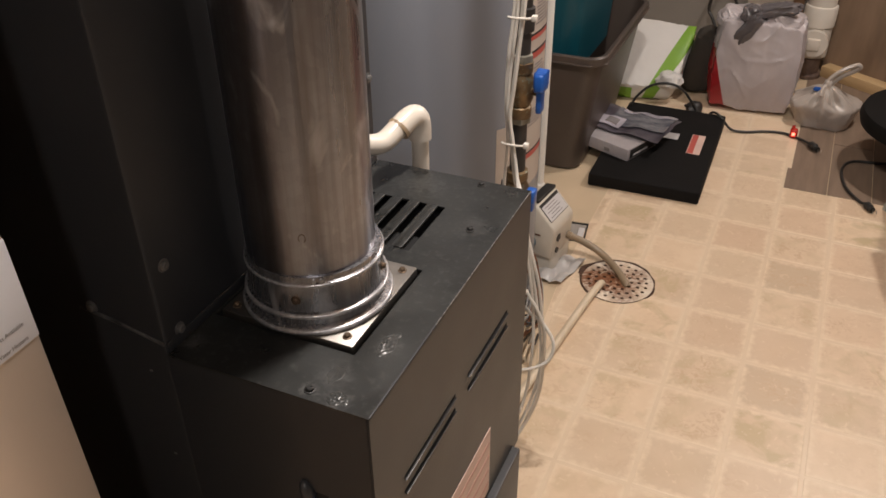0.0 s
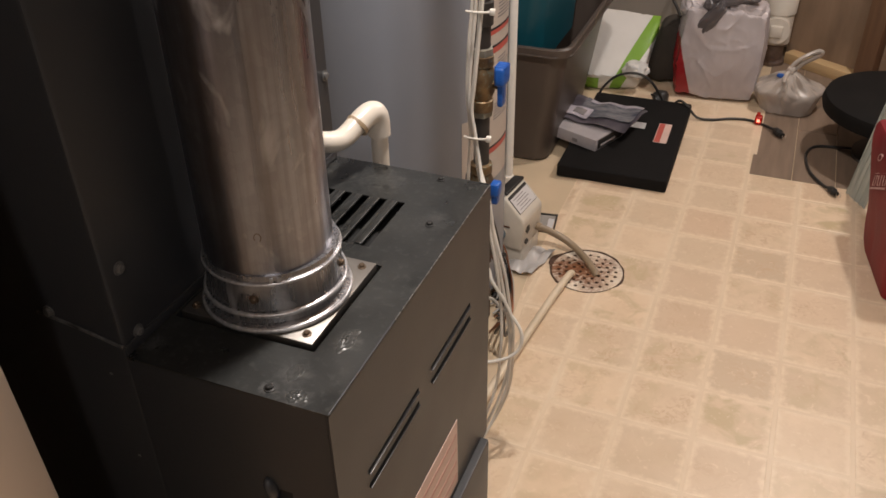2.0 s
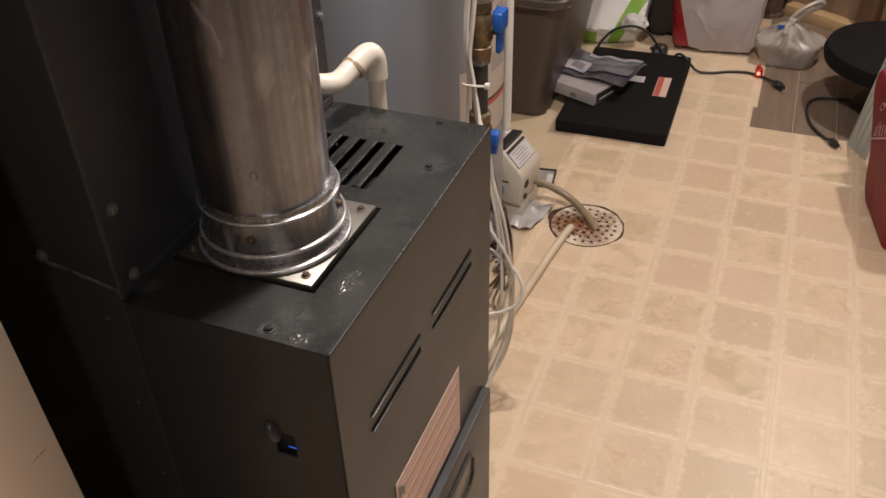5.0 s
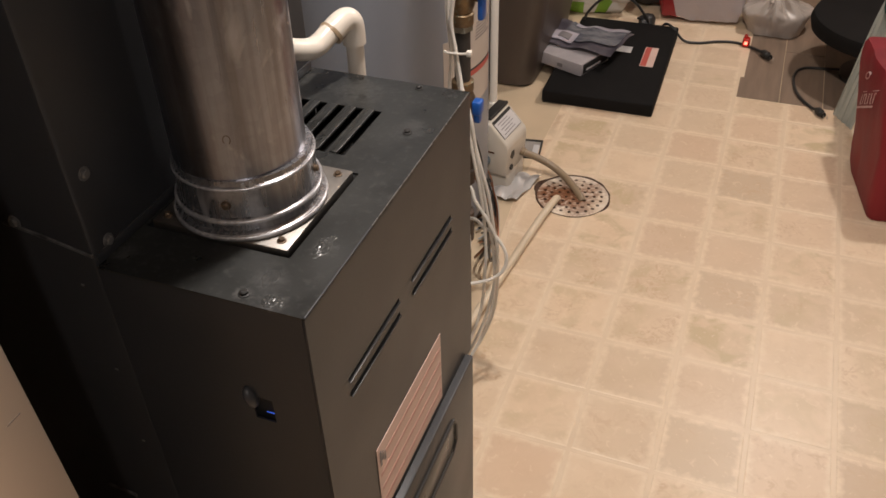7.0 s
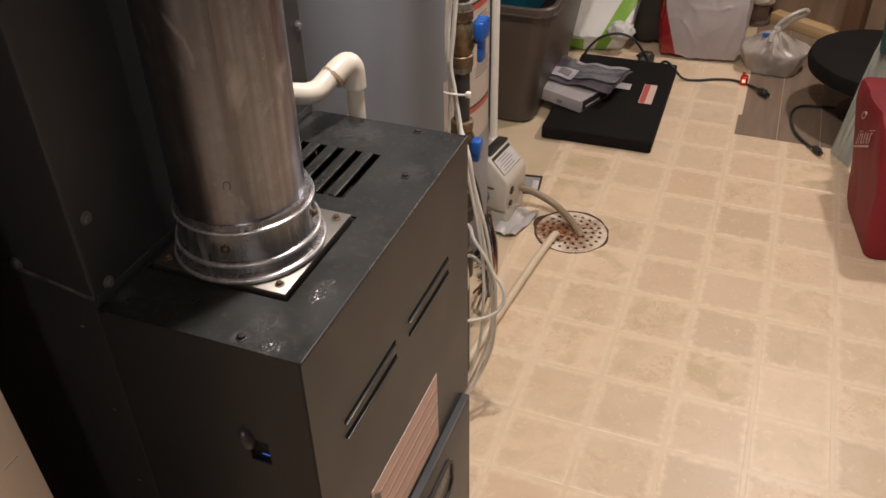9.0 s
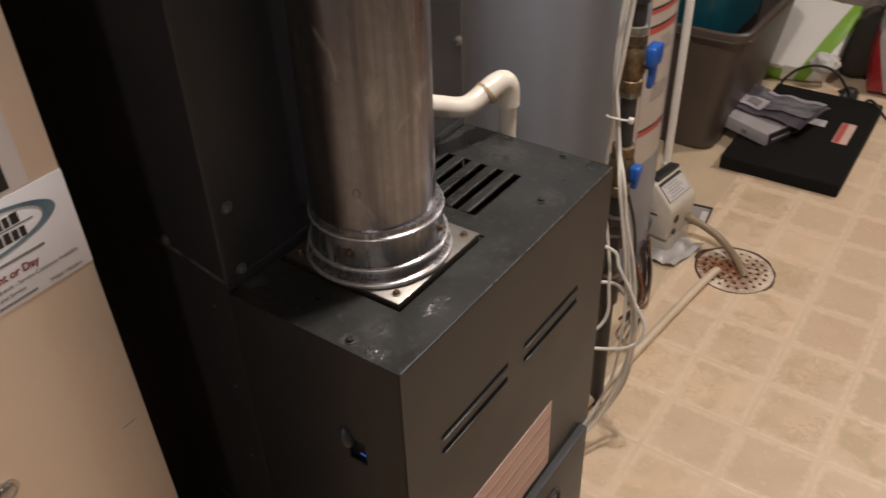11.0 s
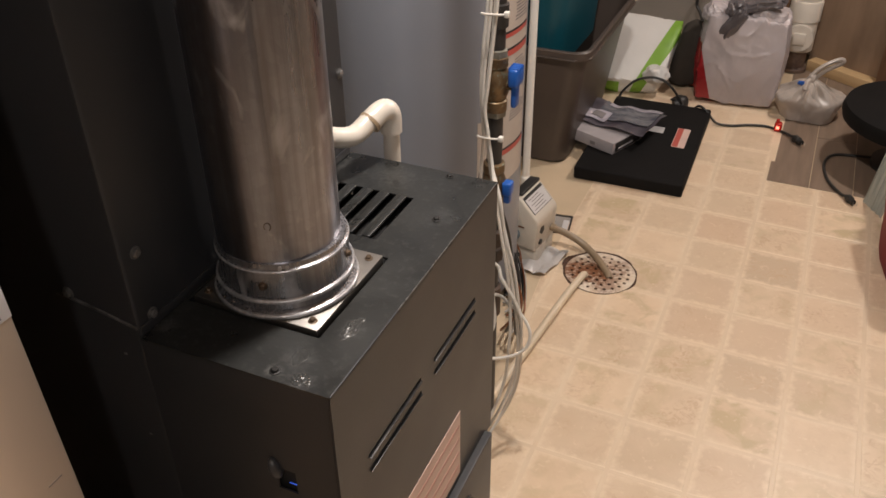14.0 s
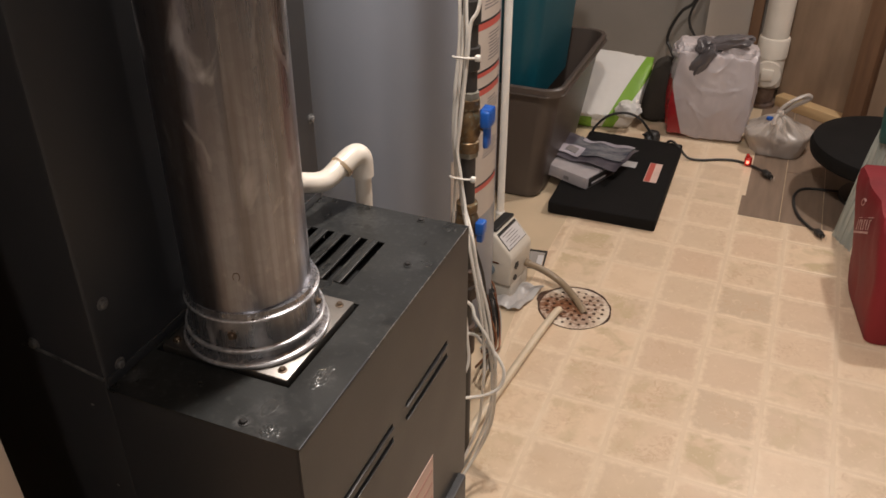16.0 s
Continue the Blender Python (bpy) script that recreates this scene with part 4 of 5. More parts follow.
def condensate_pump():
    p = thing("condensate_pump", "ivory plastic condensate pump standing on the floor", "pump", (-0.265, 1.42, 0.0), turn=-8)
    part("tank", block(-0.043, 0.034, -0.050, 0.058, 0.0, 0.048, 0.006, 3), PUMP, p, "greyed plastic lower tank")
    part("housing", prism([(-0.044, 0.045), (0.034, 0.045), (0.038, 0.128), (0.034, 0.14), (-0.014, 0.19), (-0.03, 0.19), (-0.044, 0.175)], -0.056, 0.062, 0.005), PUMP, p)
    part("motor_cover", prism([(-0.058, 0.08), (-0.0435, 0.08), (-0.0435, 0.17), (-0.03, 0.1905), (-0.018, 0.1905), (-0.018, 0.2), (-0.046, 0.197), (-0.058, 0.175)], -0.04, 0.062, 0.003), BLACKPLASTIC, p)
    frame_ = prism([(0, 0), (0.054, 0), (0.054, 0.0016), (0, 0.0016)], -0.047, 0.052, 0.0)
    turn = Matrix.Translation((-0.0135, 0.0, 0.1895)) @ Matrix.Rotation(radians(46.2), 4, "Y")
    frame_.transform(turn)
    rim = part("label_frame", frame_, BLACKPLASTIC, p, "thin black label frame")
    face = prism([(0.0085, 0.0016), (0.0525, 0.0016), (0.0525, 0.0022), (0.0085, 0.0022)], -0.0455, 0.0505)
    face.transform(turn)
    part("label", face, STICKER, rim, "printed white instruction label")
    for k in range(5):
        bar = prism([(0.014 + 0.0075 * k, 0.0022), (0.016 + 0.0075 * k, 0.0022), (0.016 + 0.0075 * k, 0.0025), (0.014 + 0.0075 * k, 0.0025)], -0.036 + 0.01 * (k % 2), 0.02 + 0.006 * (k % 3))
        bar.transform(turn)
        part("print_bar", bar, INKGREY, rim)
    for y, z, r in ((-0.026, 0.100, 0.0125), (-0.030, 0.064, 0.008)):
        part("port", tube([(0.034, y, z), (0.0385, y, z)], r, 5 if r > 0.01 else 12, curved=False), BLACKPLASTIC, p)
    part("trim_line", block(-0.03, 0.0, -0.0572, -0.0555, 0.108, 0.112), COPPER, p)
    part("inlet_ring", tube([(-0.03, -0.0565, 0.085), (-0.03, -0.068, 0.085)], 0.019, 18, curved=False), RINGBLUE, p, "grey blue inlet ring")
    part("inlet_pipe", tube([(-0.03, -0.066, 0.085), (-0.034, -0.1, 0.084), (-0.05, -0.15, 0.082)], 0.0115, 12), PUMPGREY, p)
    part("outlet", tube([(0.036, 0.035, 0.076), (0.048, 0.035, 0.074)], 0.0105, 12, curved=False), HOSE, p)


condensate_pump()

h = thing("drain_hose", "tan vinyl hose running from the pump to the floor drain", "hose")
part("hose", tube([(-0.217, 1.448, 0.074), (-0.185, 1.455, 0.062), (-0.135, 1.452, 0.042), (-0.085, 1.425, 0.024), (-0.048, 1.39, 0.010), (-0.038, 1.378, 0.003)], 0.0095, 14), HOSE, h)
dp = thing("drain_pipe", "white plastic drain pipe lying on the floor", "pipe")
part("pipe", tube([(-0.099, 1.358, 0.012), (-0.103, 1.335, 0.018), (-0.116, 1.25, 0.0155), (-0.130, 1.12, 0.0135), (-0.147, 0.95, 0.0135), (-0.165, 0.77, 0.0135), (-0.185, 0.6, 0.0135), (-0.22, 0.42, 0.0135)], 0.0096, 14), YELLOWED, dp)


def floor_drain():
    d = thing("floor_drain", "round rusty perforated floor drain strainer", "drain", (-0.069, 1.396, 0.0))
    bm = lathe([(0.093, -0.003), (0.1, -0.003), (0.1, 0.0022), (0.0985, 0.0027), (0.096, 0.0022), (0.093, 0.0018)], 96, closed=True)
    for v in bm.verts:
        a = math.atan2(v.co.y, v.co.x)
        wide = 0.985 + 0.06 * noise.noise((3 * math.cos(a), 3 * math.sin(a), 0.3)) + 0.06 * math.exp(-((a - 2.9) / 0.35) ** 2) - 0.075 * math.exp(-((a + 1.4) / 0.9) ** 4)
        if math.hypot(v.co.x, v.co.y) > 0.095:
            v.co.x, v.co.y = v.co.x * wide, v.co.y * wide
    # Rust-coloured ring, which also paints in the shade of the cut vinyl's gap.
    part("rim", bm, RUST, d, "dark ring for the rusted rim and the shaded gap round it")
    part("pit", lathe([(0.094, 0.0007), (0.094, 0.0013)], 40), RUST, d)
    rings = [(0.018, 5), (0.036, 11), (0.055, 17), (0.074, 22)]
    holes = [(r * math.cos(2 * math.pi * (k + 0.3 * j) / n), r * math.sin(2 * math.pi * (k + 0.3 * j) / n)) for j, (r, n) in enumerate(rings) for k in range(n)]
    holes = np.array(holes)
    n, R = 128, 0.0915
    xs = np.linspace(-R, R, n + 1)
    verts, faces, idx = [], [], {}
    for i in range(n):
        for j in range(n):
            x, y = (xs[i] + xs[i + 1]) / 2, (xs[j] + xs[j + 1]) / 2
            if x * x + y * y > R * R or np.min(np.hypot(holes[:, 0] - x, holes[:, 1] - y)) < 0.0047:
                continue
            q = []
            for a, b in ((i, j), (i + 1, j), (i + 1, j + 1), (i, j + 1)):
                if (a, b) not in idx:
                    idx[a, b] = len(verts)
                    verts.append((xs[a] + 0.002, xs[b] - 0.003, 0.0056 - 0.14 * (xs[a] ** 2 + xs[b] ** 2)))
                q.append(idx[a, b])
            faces.append(q)
    me = bpy.data.meshes.new("strainer")
    me.from_pydata(verts, [], faces)
    bm = bmesh.new()
    bm.from_mesh(me)
    bmesh.ops.solidify(bm, geom=bm.faces[:], thickness=0.0012)
    part("strainer", bm, DRAIN, d, "cream enamel strainer with rust stains")


floor_drain()


# ---- storage bins ----
def tub(name, label, x0, x1, y0, y1, z0, z1, taper, mat, rim=0.012):
    t = thing(name, label, "storage bin")
    bm = bmesh.new()

    def ring(gx, z, rad, n=6):
        out = []
        for cx, cy, a0 in ((x1 - rad + gx, y1 - rad + gx, 0), (x0 + rad - gx, y1 - rad + gx, 90), (x0 + rad - gx, y0 + rad - gx, 180), (x1 - rad + gx, y0 + rad - gx, 270)):
            for k in range(n + 1):
                a = radians(a0 + 90 * k / n)
                out.append(bm.verts.new((cx + rad * math.cos(a), cy + rad * math.sin(a), z)))
        return out

    rows = [ring(-0.008, z0, 0.045), ring(0, z0 + 0.008, 0.05), ring(taper * 0.95, z1 - 0.03, 0.055), ring(taper + rim, z1 - 0.026, 0.055), ring(taper + rim, z1 - 0.004, 0.055), ring(taper + rim - 0.004, z1, 0.055), ring(taper, z1 - 0.002, 0.05), ring(taper - 0.006, z1 - 0.03, 0.05), ring(-0.006, z0 + 0.012, 0.045)]
    for a, b in zip(rows, rows[1:]):
        n = len(a)
        for k in range(n):
            bm.faces.new((a[k], a[(k + 1) % n], b[(k + 1) % n], b[k]))
    bm.faces.new(rows[0][::-1])
    bm.faces.new(rows[-1])
    bmesh.ops.recalc_face_normals(bm, faces=bm.faces[:])
    part("tub", bm, mat, t)
    lip = bmesh.new()
    corners = [(x0 - taper - rim, y0 - taper - rim), (x1 + taper + rim, y0 - taper - rim), (x1 + taper + rim, y1 + taper + rim), (x0 - taper - rim, y1 + taper + rim)]
    cut = 0.04
    line = []
    for (a, b), (c, e), (g, i) in zip(corners[-1:] + corners[:-1], corners, corners[1:] + corners[:1]):
        for (p, q) in ((a, b), (g, i)):
            l = math.hypot(p - c, q - e)
            line.append((c + (p - c) / l * cut, e + (q - e) / l * cut, z1 - 0.024))
    line.append(line[0])
    tube(line, 0.0035, 8, bm=lip, curved=False)
    part("rolled_rim", lip, mat, t)
    return t


tub("storage_bin", "tall brown plastic storage bin standing on the floor", -0.80, -0.335, 1.93, 2.42, 0.0, 0.405, 0.055, BIN, 0.014)
tub("storage_bin", "teal plastic bin nested in the brown bin", -0.79, -0.375, 1.93, 2.38, 0.30, 0.80, 0.030, TEAL)


# ---- black slab with packaging on it ----
slab = thing("black_panel", "flat black foam panel lying on the floor", "panel", (-0.118, 2.155, 0.0), turn=1.0)
part("panel", block(-0.168, 0.168, -0.29, 0.29, 0.0, 0.042, 0.0065, 3), MATBLACK, slab)
lb = part("warning_label", block(0.086, 0.128, -0.045, 0.098, 0.042, 0.0426), PINKLABEL, slab, "red and white paper label")
part("red_field", block(0.088, 0.106, -0.043, 0.096, 0.0426, 0.0429), BANDRED, lb)
part("paper_slip", block(-0.01, 0.045, 0.04, 0.085, 0.042, 0.0424), STICKER, slab)


def packaging():
    b = thing("flat_carton", "flat grey printed carton lying on a black panel", "carton", (-0.238, 2.082, 0.0425), turn=-22)
    part("carton", block(-0.084, 0.084, -0.078, 0.078, 0.0, 0.04, 0.003), material("grey_carton", (0.45, 0.415, 0.42), 0.4, second=(0.34, 0.31, 0.32), scale=14, mix=0.4), b)
    # Flat black sheet in place of the shade inside the open end.
    part("open_end_shade", block(0.0838, 0.0848, -0.066, 0.07, 0.005, 0.036, 0.0004), BLACKPLASTIC, b, "dark sheet for the shade in the open end")
    part("end_strip", block(0.0848, 0.0854, -0.05, 0.03, 0.011, 0.017), PAPER, b)
    part("print_bar", block(-0.006, 0.014, -0.0788, -0.0778, 0.010, 0.022), INKGREY, b)
    p = thing("plastic_package", "clear plastic bag of dark printed leaflets", "package", (-0.222, 2.150, 0.084), turn=-14)
    rnd = random.Random(8)

    def leaf(name, x0, x1, y0, y1, z, mat, parent, seed, curl=0.012):
        bm = bmesh.new()
        bmesh.ops.create_grid(bm, x_segments=20, y_segments=14, size=0.5)
        for v in bm.verts:
            x, y = x0 + (v.co.x + 0.5) * (x1 - x0), y0 + (v.co.y + 0.5) * (y1 - y0)
            v.co = Vector((x, y, z + curl * noise.noise((x * 14, y * 14, seed)) + 0.10 * max(x - 0.03, 0) + 0.04 * y))
        bmesh.ops.solidify(bm, geom=bm.faces[:], thickness=0.0015)
        return part(name, bm, mat, parent)

    wallet = leaf("plastic_wallet", -0.145, 0.135, -0.085, 0.085, 0.010, plastic_film("smoky_film", (0.185, 0.165, 0.19), (0.045, 0.038, 0.048), 16), p, 3, 0.016)
    leaf("leaflet", -0.075, 0.125, -0.03, 0.08, 0.0165, material("navy_print", (0.045, 0.050, 0.075), 0.25, second=(0.22, 0.215, 0.225), scale=24, mix=0.45, stretch=(1, 3, 1)), wallet, 3, 0.016)
    leaf("leaflet_margin", -0.06, 0.125, 0.060, 0.08, 0.0185, CREASED, wallet, 3, 0.016)
    leaf("leaflet", -0.105, -0.02, -0.055, 0.005, 0.018, CREASED, wallet, 3, 0.016)
    leaf("leaflet_picture", -0.075, -0.035, -0.04, -0.012, 0.0205, INKGREY, wallet, 3, 0.016)
    c = thing("power_cord", "black power cord with moulded plug on the floor", "cord")
    part("cord", tube([(-0.10, 2.46, 0.05), (-0.06, 2.50, 0.03), (-0.03, 2.47, 0.012), (0.0, 2.44, 0.05), (0.03, 2.42, 0.046), (0.07, 2.41, 0.012), (0.12, 2.42, 0.006), (0.18, 2.45, 0.006), (0.24, 2.46, 0.006), (0.3, 2.43, 0.007), (0.335, 2.39, 0.012)], 0.0045, 8), BLACKPLASTIC, c)
    pl = part("plug", tube([(0.325, 2.40, 0.013), (0.34, 2.382, 0.013), (0.355, 2.36, 0.013)], [0.006, 0.0125, 0.009], 10), BLACKPLASTIC, c)
    for dx in (-0.005, 0.005):
        part("prong", block(0.36 + dx, 0.3615 + dx, 2.342, 2.36, 0.01, 0.016), SCREW, pl)
    c = thing("cord_loop", "loop of black cord standing up from the panel", "cord")
    part("cord", tube([(-0.275, 2.40, 0.047), (-0.265, 2.41, 0.075), (-0.225, 2.43, 0.115), (-0.165, 2.44, 0.130), (-0.115, 2.45, 0.11), (-0.075, 2.46, 0.06), (-0.06, 2.47, 0.03)], 0.0045, 8), BLACKPLASTIC, c)
    blob = bmesh.new()
    bmesh.ops.create_icosphere(blob, subdivisions=3, radius=1)
    for v in blob.verts:
        s = 0.85 + 0.2 * noise.noise(v.co * 1.6)
        v.co = Vector((v.co.x * 0.036 * s - 0.07, v.co.y * 0.04 * s + 2.495, 0.03 + v.co.z * 0.032 * s))
    part("adapter", blob, BLACKPLASTIC, c)
    r = thing("lit_adapter", "red glowing plug adapter on the floor", "adapter", (0.271, 2.452, 0.0))
    shell = block(-0.012, 0.013, -0.015, 0.015, 0.001, 0.032, 0.007, 3)
    block(-0.009, 0.003, -0.006, 0.007, 0.024, 0.043, 0.004, 3, bm=shell)
    part("body", shell, material("red_clear_plastic", (0.5, 0.02, 0.012), 0.25), r)
    part("light", block(-0.005, 0.005, -0.0165, -0.0145, 0.013, 0.023, 0.0005), LEDRED, r)


packaging()


# ---- sack and bags ----
def pillow(name, mat, parent, size, place, seed, crumple=0.12, square=0.55, sub=4, lean=(0, 0, 0), bottom=0.0, label="", mats=None, pick=None, cuts=(), crease=0.0, pleat=0.0):
    """A filled bag: a rounded box form with folds."""
    bm = bmesh.new()
    bmesh.ops.create_icosphere(bm, subdivisions=sub, radius=1)
    m = Euler([radians(a) for a in lean]).to_matrix()
    for v in bm.verts:
        d = v.co.normalized()
        k = max(abs(d.x), abs(d.y), abs(d.z))
        p = d * (1 - square) + d / k * square * 0.88
        f = Vector((d.x * 5, d.y * 5, d.z * 1.6))
        w = noise.noise(d * 1.6 + Vector((seed, 0, 0))) + 0.5 * (0.5 - abs(noise.noise(f + Vector((0, seed, 0))))) + 0.22 * (0.5 - abs(noise.noise(f * 2.7 + Vector((0, 0, seed)))))
        p *= 1 + crumple * w
        if crease:
            f = d * 1.5 + 0.6 * Vector((noise.noise(d * 2 + Vector((seed, 1, 0))), noise.noise(d * 2 + Vector((2, seed, 0))), noise.noise(d * 2 + Vector((0, 3, seed)))))
            p *= 1 + crease * ((1 - abs(noise.noise(f))) ** 9 + 0.5 * (1 - abs(noise.noise(f * 2.1 + Vector((5, 0, 0))))) ** 9 - 0.25)
        if pleat and d.z > 0.1:
            turn = math.atan2(d.y, d.x)
            p *= 1 + pleat * min((d.z - 0.1) * 2, 1) * (abs(math.sin(turn * 6.5 + 1.5 * noise.noise(d * 3 + Vector((seed, 0, 0))))) - 0.6)
        q = m @ Vector((p.x * size[0], p.y * size[1], p.z * size[2])) + Vector(place)
        q.z = max(q.z, bottom)
        v.co = q
    for co, no in cuts:
        bmesh.ops.bisect_plane(bm, geom=bm.verts[:] + bm.edges[:] + bm.faces[:], plane_co=co, plane_no=no)
    ob = part(name, bm, mats or mat, parent, label)
    if pick:
        for f in ob.data.polygons:
            f.material_index = pick(f.center)
    return ob


def sack():
    s = thing("feed_sack", "white woven sack with green print leaning by the bin", "sack", (-0.252, 2.66, 0.0))

    def band(c):
        d = c.x - 0.30 * (c.z - 0.05)
        return 1 if 0.035 < d < 0.098 or (c.z < 0.05 and c.x < -0.04) else 0
    body = pillow("sack_body", None, s, (0.178, 0.07, 0.175), (-0.018, 0.04, 0.098), 3.1, 0.07, 0.7, 5, (-56, 0, 6), 0.001, mats=[SACK, GREEN], pick=band, cuts=[((0.035, 0, 0.05), (1, 0, -0.30)), ((0.098, 0, 0.05), (1, 0, -0.30)), ((0, 0, 0.05), (0, 0, 1)), ((-0.04, 0, 0), (1, 0, 0))])
    for v in body.data.vertices:
        v.co.x -= 0.075 * max(1 - v.co.z / 0.25, 0) * max(min((v.co.x + 0.10) / 0.2, 1), 0)
    pillow("tied_corner", SACK, s, (0.042, 0.034, 0.030), (0.070, -0.085, 0.088), 5.0, 0.3, 0.2, 4, crease=0.08)


sack()


def gap_shade():
    # Added dark form, in place of the shade between sack and carrier bag.
    b = thing("gap_shade", "dark form standing in for the shade beside a white sack", "bundle", (-0.092, 2.735, 0.0))
    pillow("shade_body", material("gap_shade_brown", (0.040, 0.032, 0.024), 0.85, second=(0.024, 0.019, 0.015), scale=12, bump=0.3), b, (0.062, 0.070, 0.130), (0, 0, 0.120), 8.8, 0.12, 0.4, 4, (0, 8, 0), 0.001, crease=0.05)


gap_shade()


def handles(parent, mat, base, spans, r):
    for pts in spans:
        part("handle", tube([Vector(base) + Vector(q) for q in pts], r, 8), mat, parent)


def grocery_bags():
    g = thing("grocery_bag", "full grey plastic carrier bag with knotted handles", "bag", (0.082, 2.694, 0.0))

    def red(c):
        return 1 if c.x < -0.118 + 0.3 * (0.2 - c.z) and c.z < 0.215 else 0
    pillow("bag_body", None, g, (0.166, 0.125, 0.190), (0.007, 0, 0.168), 7.3, 0.05, 0.64, 6, (0, 1.5, 6), 0.001, mats=[BAG, REDCLOTH], pick=red, cuts=[((-0.058, 0, 0), (1, 0, 0.3)), ((0, 0, 0.215), (0, 0, 1))], crease=0.028, pleat=0.035)
    pillow("knotted_handle", BAGDARK, g, (0.026, 0.022, 0.085), (-0.040, -0.105, 0.29), 2.0, 0.3, 0.3, 4, (14, 32, 0), crease=0.1)
    pillow("knotted_handle", BAGDARK, g, (0.032, 0.03, 0.028), (-0.030, -0.09, 0.355), 6.0, 0.3, 0.3, 4, crease=0.1)
    pillow("knotted_handle", BAGDARK, g, (0.075, 0.03, 0.022), (0.045, -0.06, 0.365), 4.0, 0.3, 0.3, 4, (0, -14, 0), crease=0.1)
    pillow("bag_ear", BAG, g, (0.055, 0.055, 0.040), (-0.088, -0.04, 0.315), 9.0, 0.16, 0.2, 5, (0, 20, 0), crease=0.06)
    pillow("bag_ear", BAG, g, (0.070, 0.06, 0.045), (0.075, -0.03, 0.315), 3.0, 0.10, 0.35, 5, (0, 8, 0), crease=0.04)
    s = thing("small_bag", "small pale plastic bag tied with its handles", "bag", (0.350, 2.625, 0.0))
    bm = bmesh.new()
    knot, loops, steps = Vector((-0.008, -0.035, 0.150)), [], 120
    for k in range(29):
        w = k / 28
        loop = []
        for j in range(steps):
            a = 2 * math.pi * j / steps
            ca, sa = math.cos(a), math.sin(a)
            r = 1 / (abs(ca / 0.125) ** 3 + abs(sa / 0.098) ** 3) ** (1 / 3)
            r *= 0.93 + 0.16 * noise.noise((ca * 2.0, sa * 2.0, w * 2.2 + 4))
            # full at the foot, shoulders, then gathered to the knot
            belly = 0.78 + 0.22 * math.sin(min(w / 0.45, 1) * math.pi / 2)
            gather = max(0.0, (w - 0.45) / 0.55)
            fold = math.exp(-((a - 4.45) / 0.10) ** 2) * 0.16 * math.sin(math.pi * min(1, w * 1.25))
            pleats = (0.055 * math.sin(a * 13 + 2 * math.sin(a * 3)) + 0.035 * math.sin(a * 23 + 1)) * gather ** 0.7 * (1 + gather)
            size = belly * (1 - gather) ** 0.75 * (1 - fold + pleats) + 0.05 * gather
            z = 0.001 + 0.082 * min(1, w / 0.5) ** 0.8 if w < 0.5 else 0.083 + 0.067 * ((w - 0.5) / 0.5) ** 1.25
            dent = (0.009 * noise.noise((ca * r * 20, sa * r * 20, z * 20 + 7)) - 0.004 * (1 - abs(noise.noise((ca * r * 30 + z * 12, sa * r * 30, z * 26)))) ** 5) * min(1, w * 6)
            centre = knot.xy * gather
            loop.append(bm.verts.new((centre.x + (r * size + dent) * ca, centre.y + (r * size + dent) * sa, z + 0.5 * dent)))
        loops.append(loop)
    for lo, hi in zip(loops, loops[1:]):
        for j in range(steps):
            bm.faces.new((lo[j], lo[(j + 1) % steps], hi[(j + 1) % steps], hi[j]))
    bm.faces.new(loops[0][::-1])
    bm.faces.new(loops[-1])
    part("bag_body", bm, SMALLBAG, s)
    pillow("blue_scrap", BLUE, s, (0.012, 0.006, 0.008), (-0.038, -0.052, 0.135), 2.0, 0.2, 0.3, 3)
    pillow("knot", SMALLBAG, s, (0.014, 0.013, 0.018), (-0.008, -0.037, 0.150), 5.0, 0.2, 0.3, 3)
    handles(s, SMALLBAG, (-0.010, -0.04, 0.150), [[(0, 0, 0), (0.006, 0.004, 0.022), (0.035, 0.01, 0.052), (0.074, 0.02, 0.073), (0.088, 0.022, 0.068), (0.078, 0.024, 0.055), (0.04, 0.018, 0.030), (0.012, 0.012, 0.0)], [(0, 0, 0), (-0.010, -0.018, -0.008), (-0.012, -0.034, -0.030)]], 0.0075)


grocery_bags()


def stool():
    s = thing("round_stool", "low round black padded stool", "stool", (0.688, 2.34, 0.0))
    part("seat", lathe([(0.02, 0.145), (0.215, 0.145), (0.238, 0.152), (0.244, 0.175), (0.236, 0.197), (0.2, 0.205), (0.0005, 0.208)], 64), MATBLACK, s)
    part("post", lathe([(0.03, 0.02), (0.03, 0.146)], 20), BLACKPLASTIC, s)
    part("base", lathe([(0.12, 0.0), (0.12, 0.012), (0.04, 0.024)], 32), BLACKPLASTIC, s)
    c = thing("power_cord", "black power cord with moulded plug trailing from a stool", "cord")
    part("cord", tube([(0.6, 2.36, 0.006), (0.53, 2.35, 0.005), (0.46, 2.33, 0.005), (0.435, 2.26, 0.005), (0.45, 2.15, 0.005), (0.49, 2.07, 0.007), (0.512, 2.045, 0.012)], 0.0045, 8), BLACKPLASTIC, c)
    pl = part("plug", tube([(0.507, 2.05, 0.012), (0.517, 2.035, 0.012), (0.528, 2.017, 0.012)], [0.006, 0.0115, 0.0085], 10), BLACKPLASTIC, c)
    for dx in (-0.005, 0.005):
        part("prong", block(0.532 + dx, 0.5335 + dx, 2.0, 2.017, 0.01, 0.016), SCREW, pl)


stool()


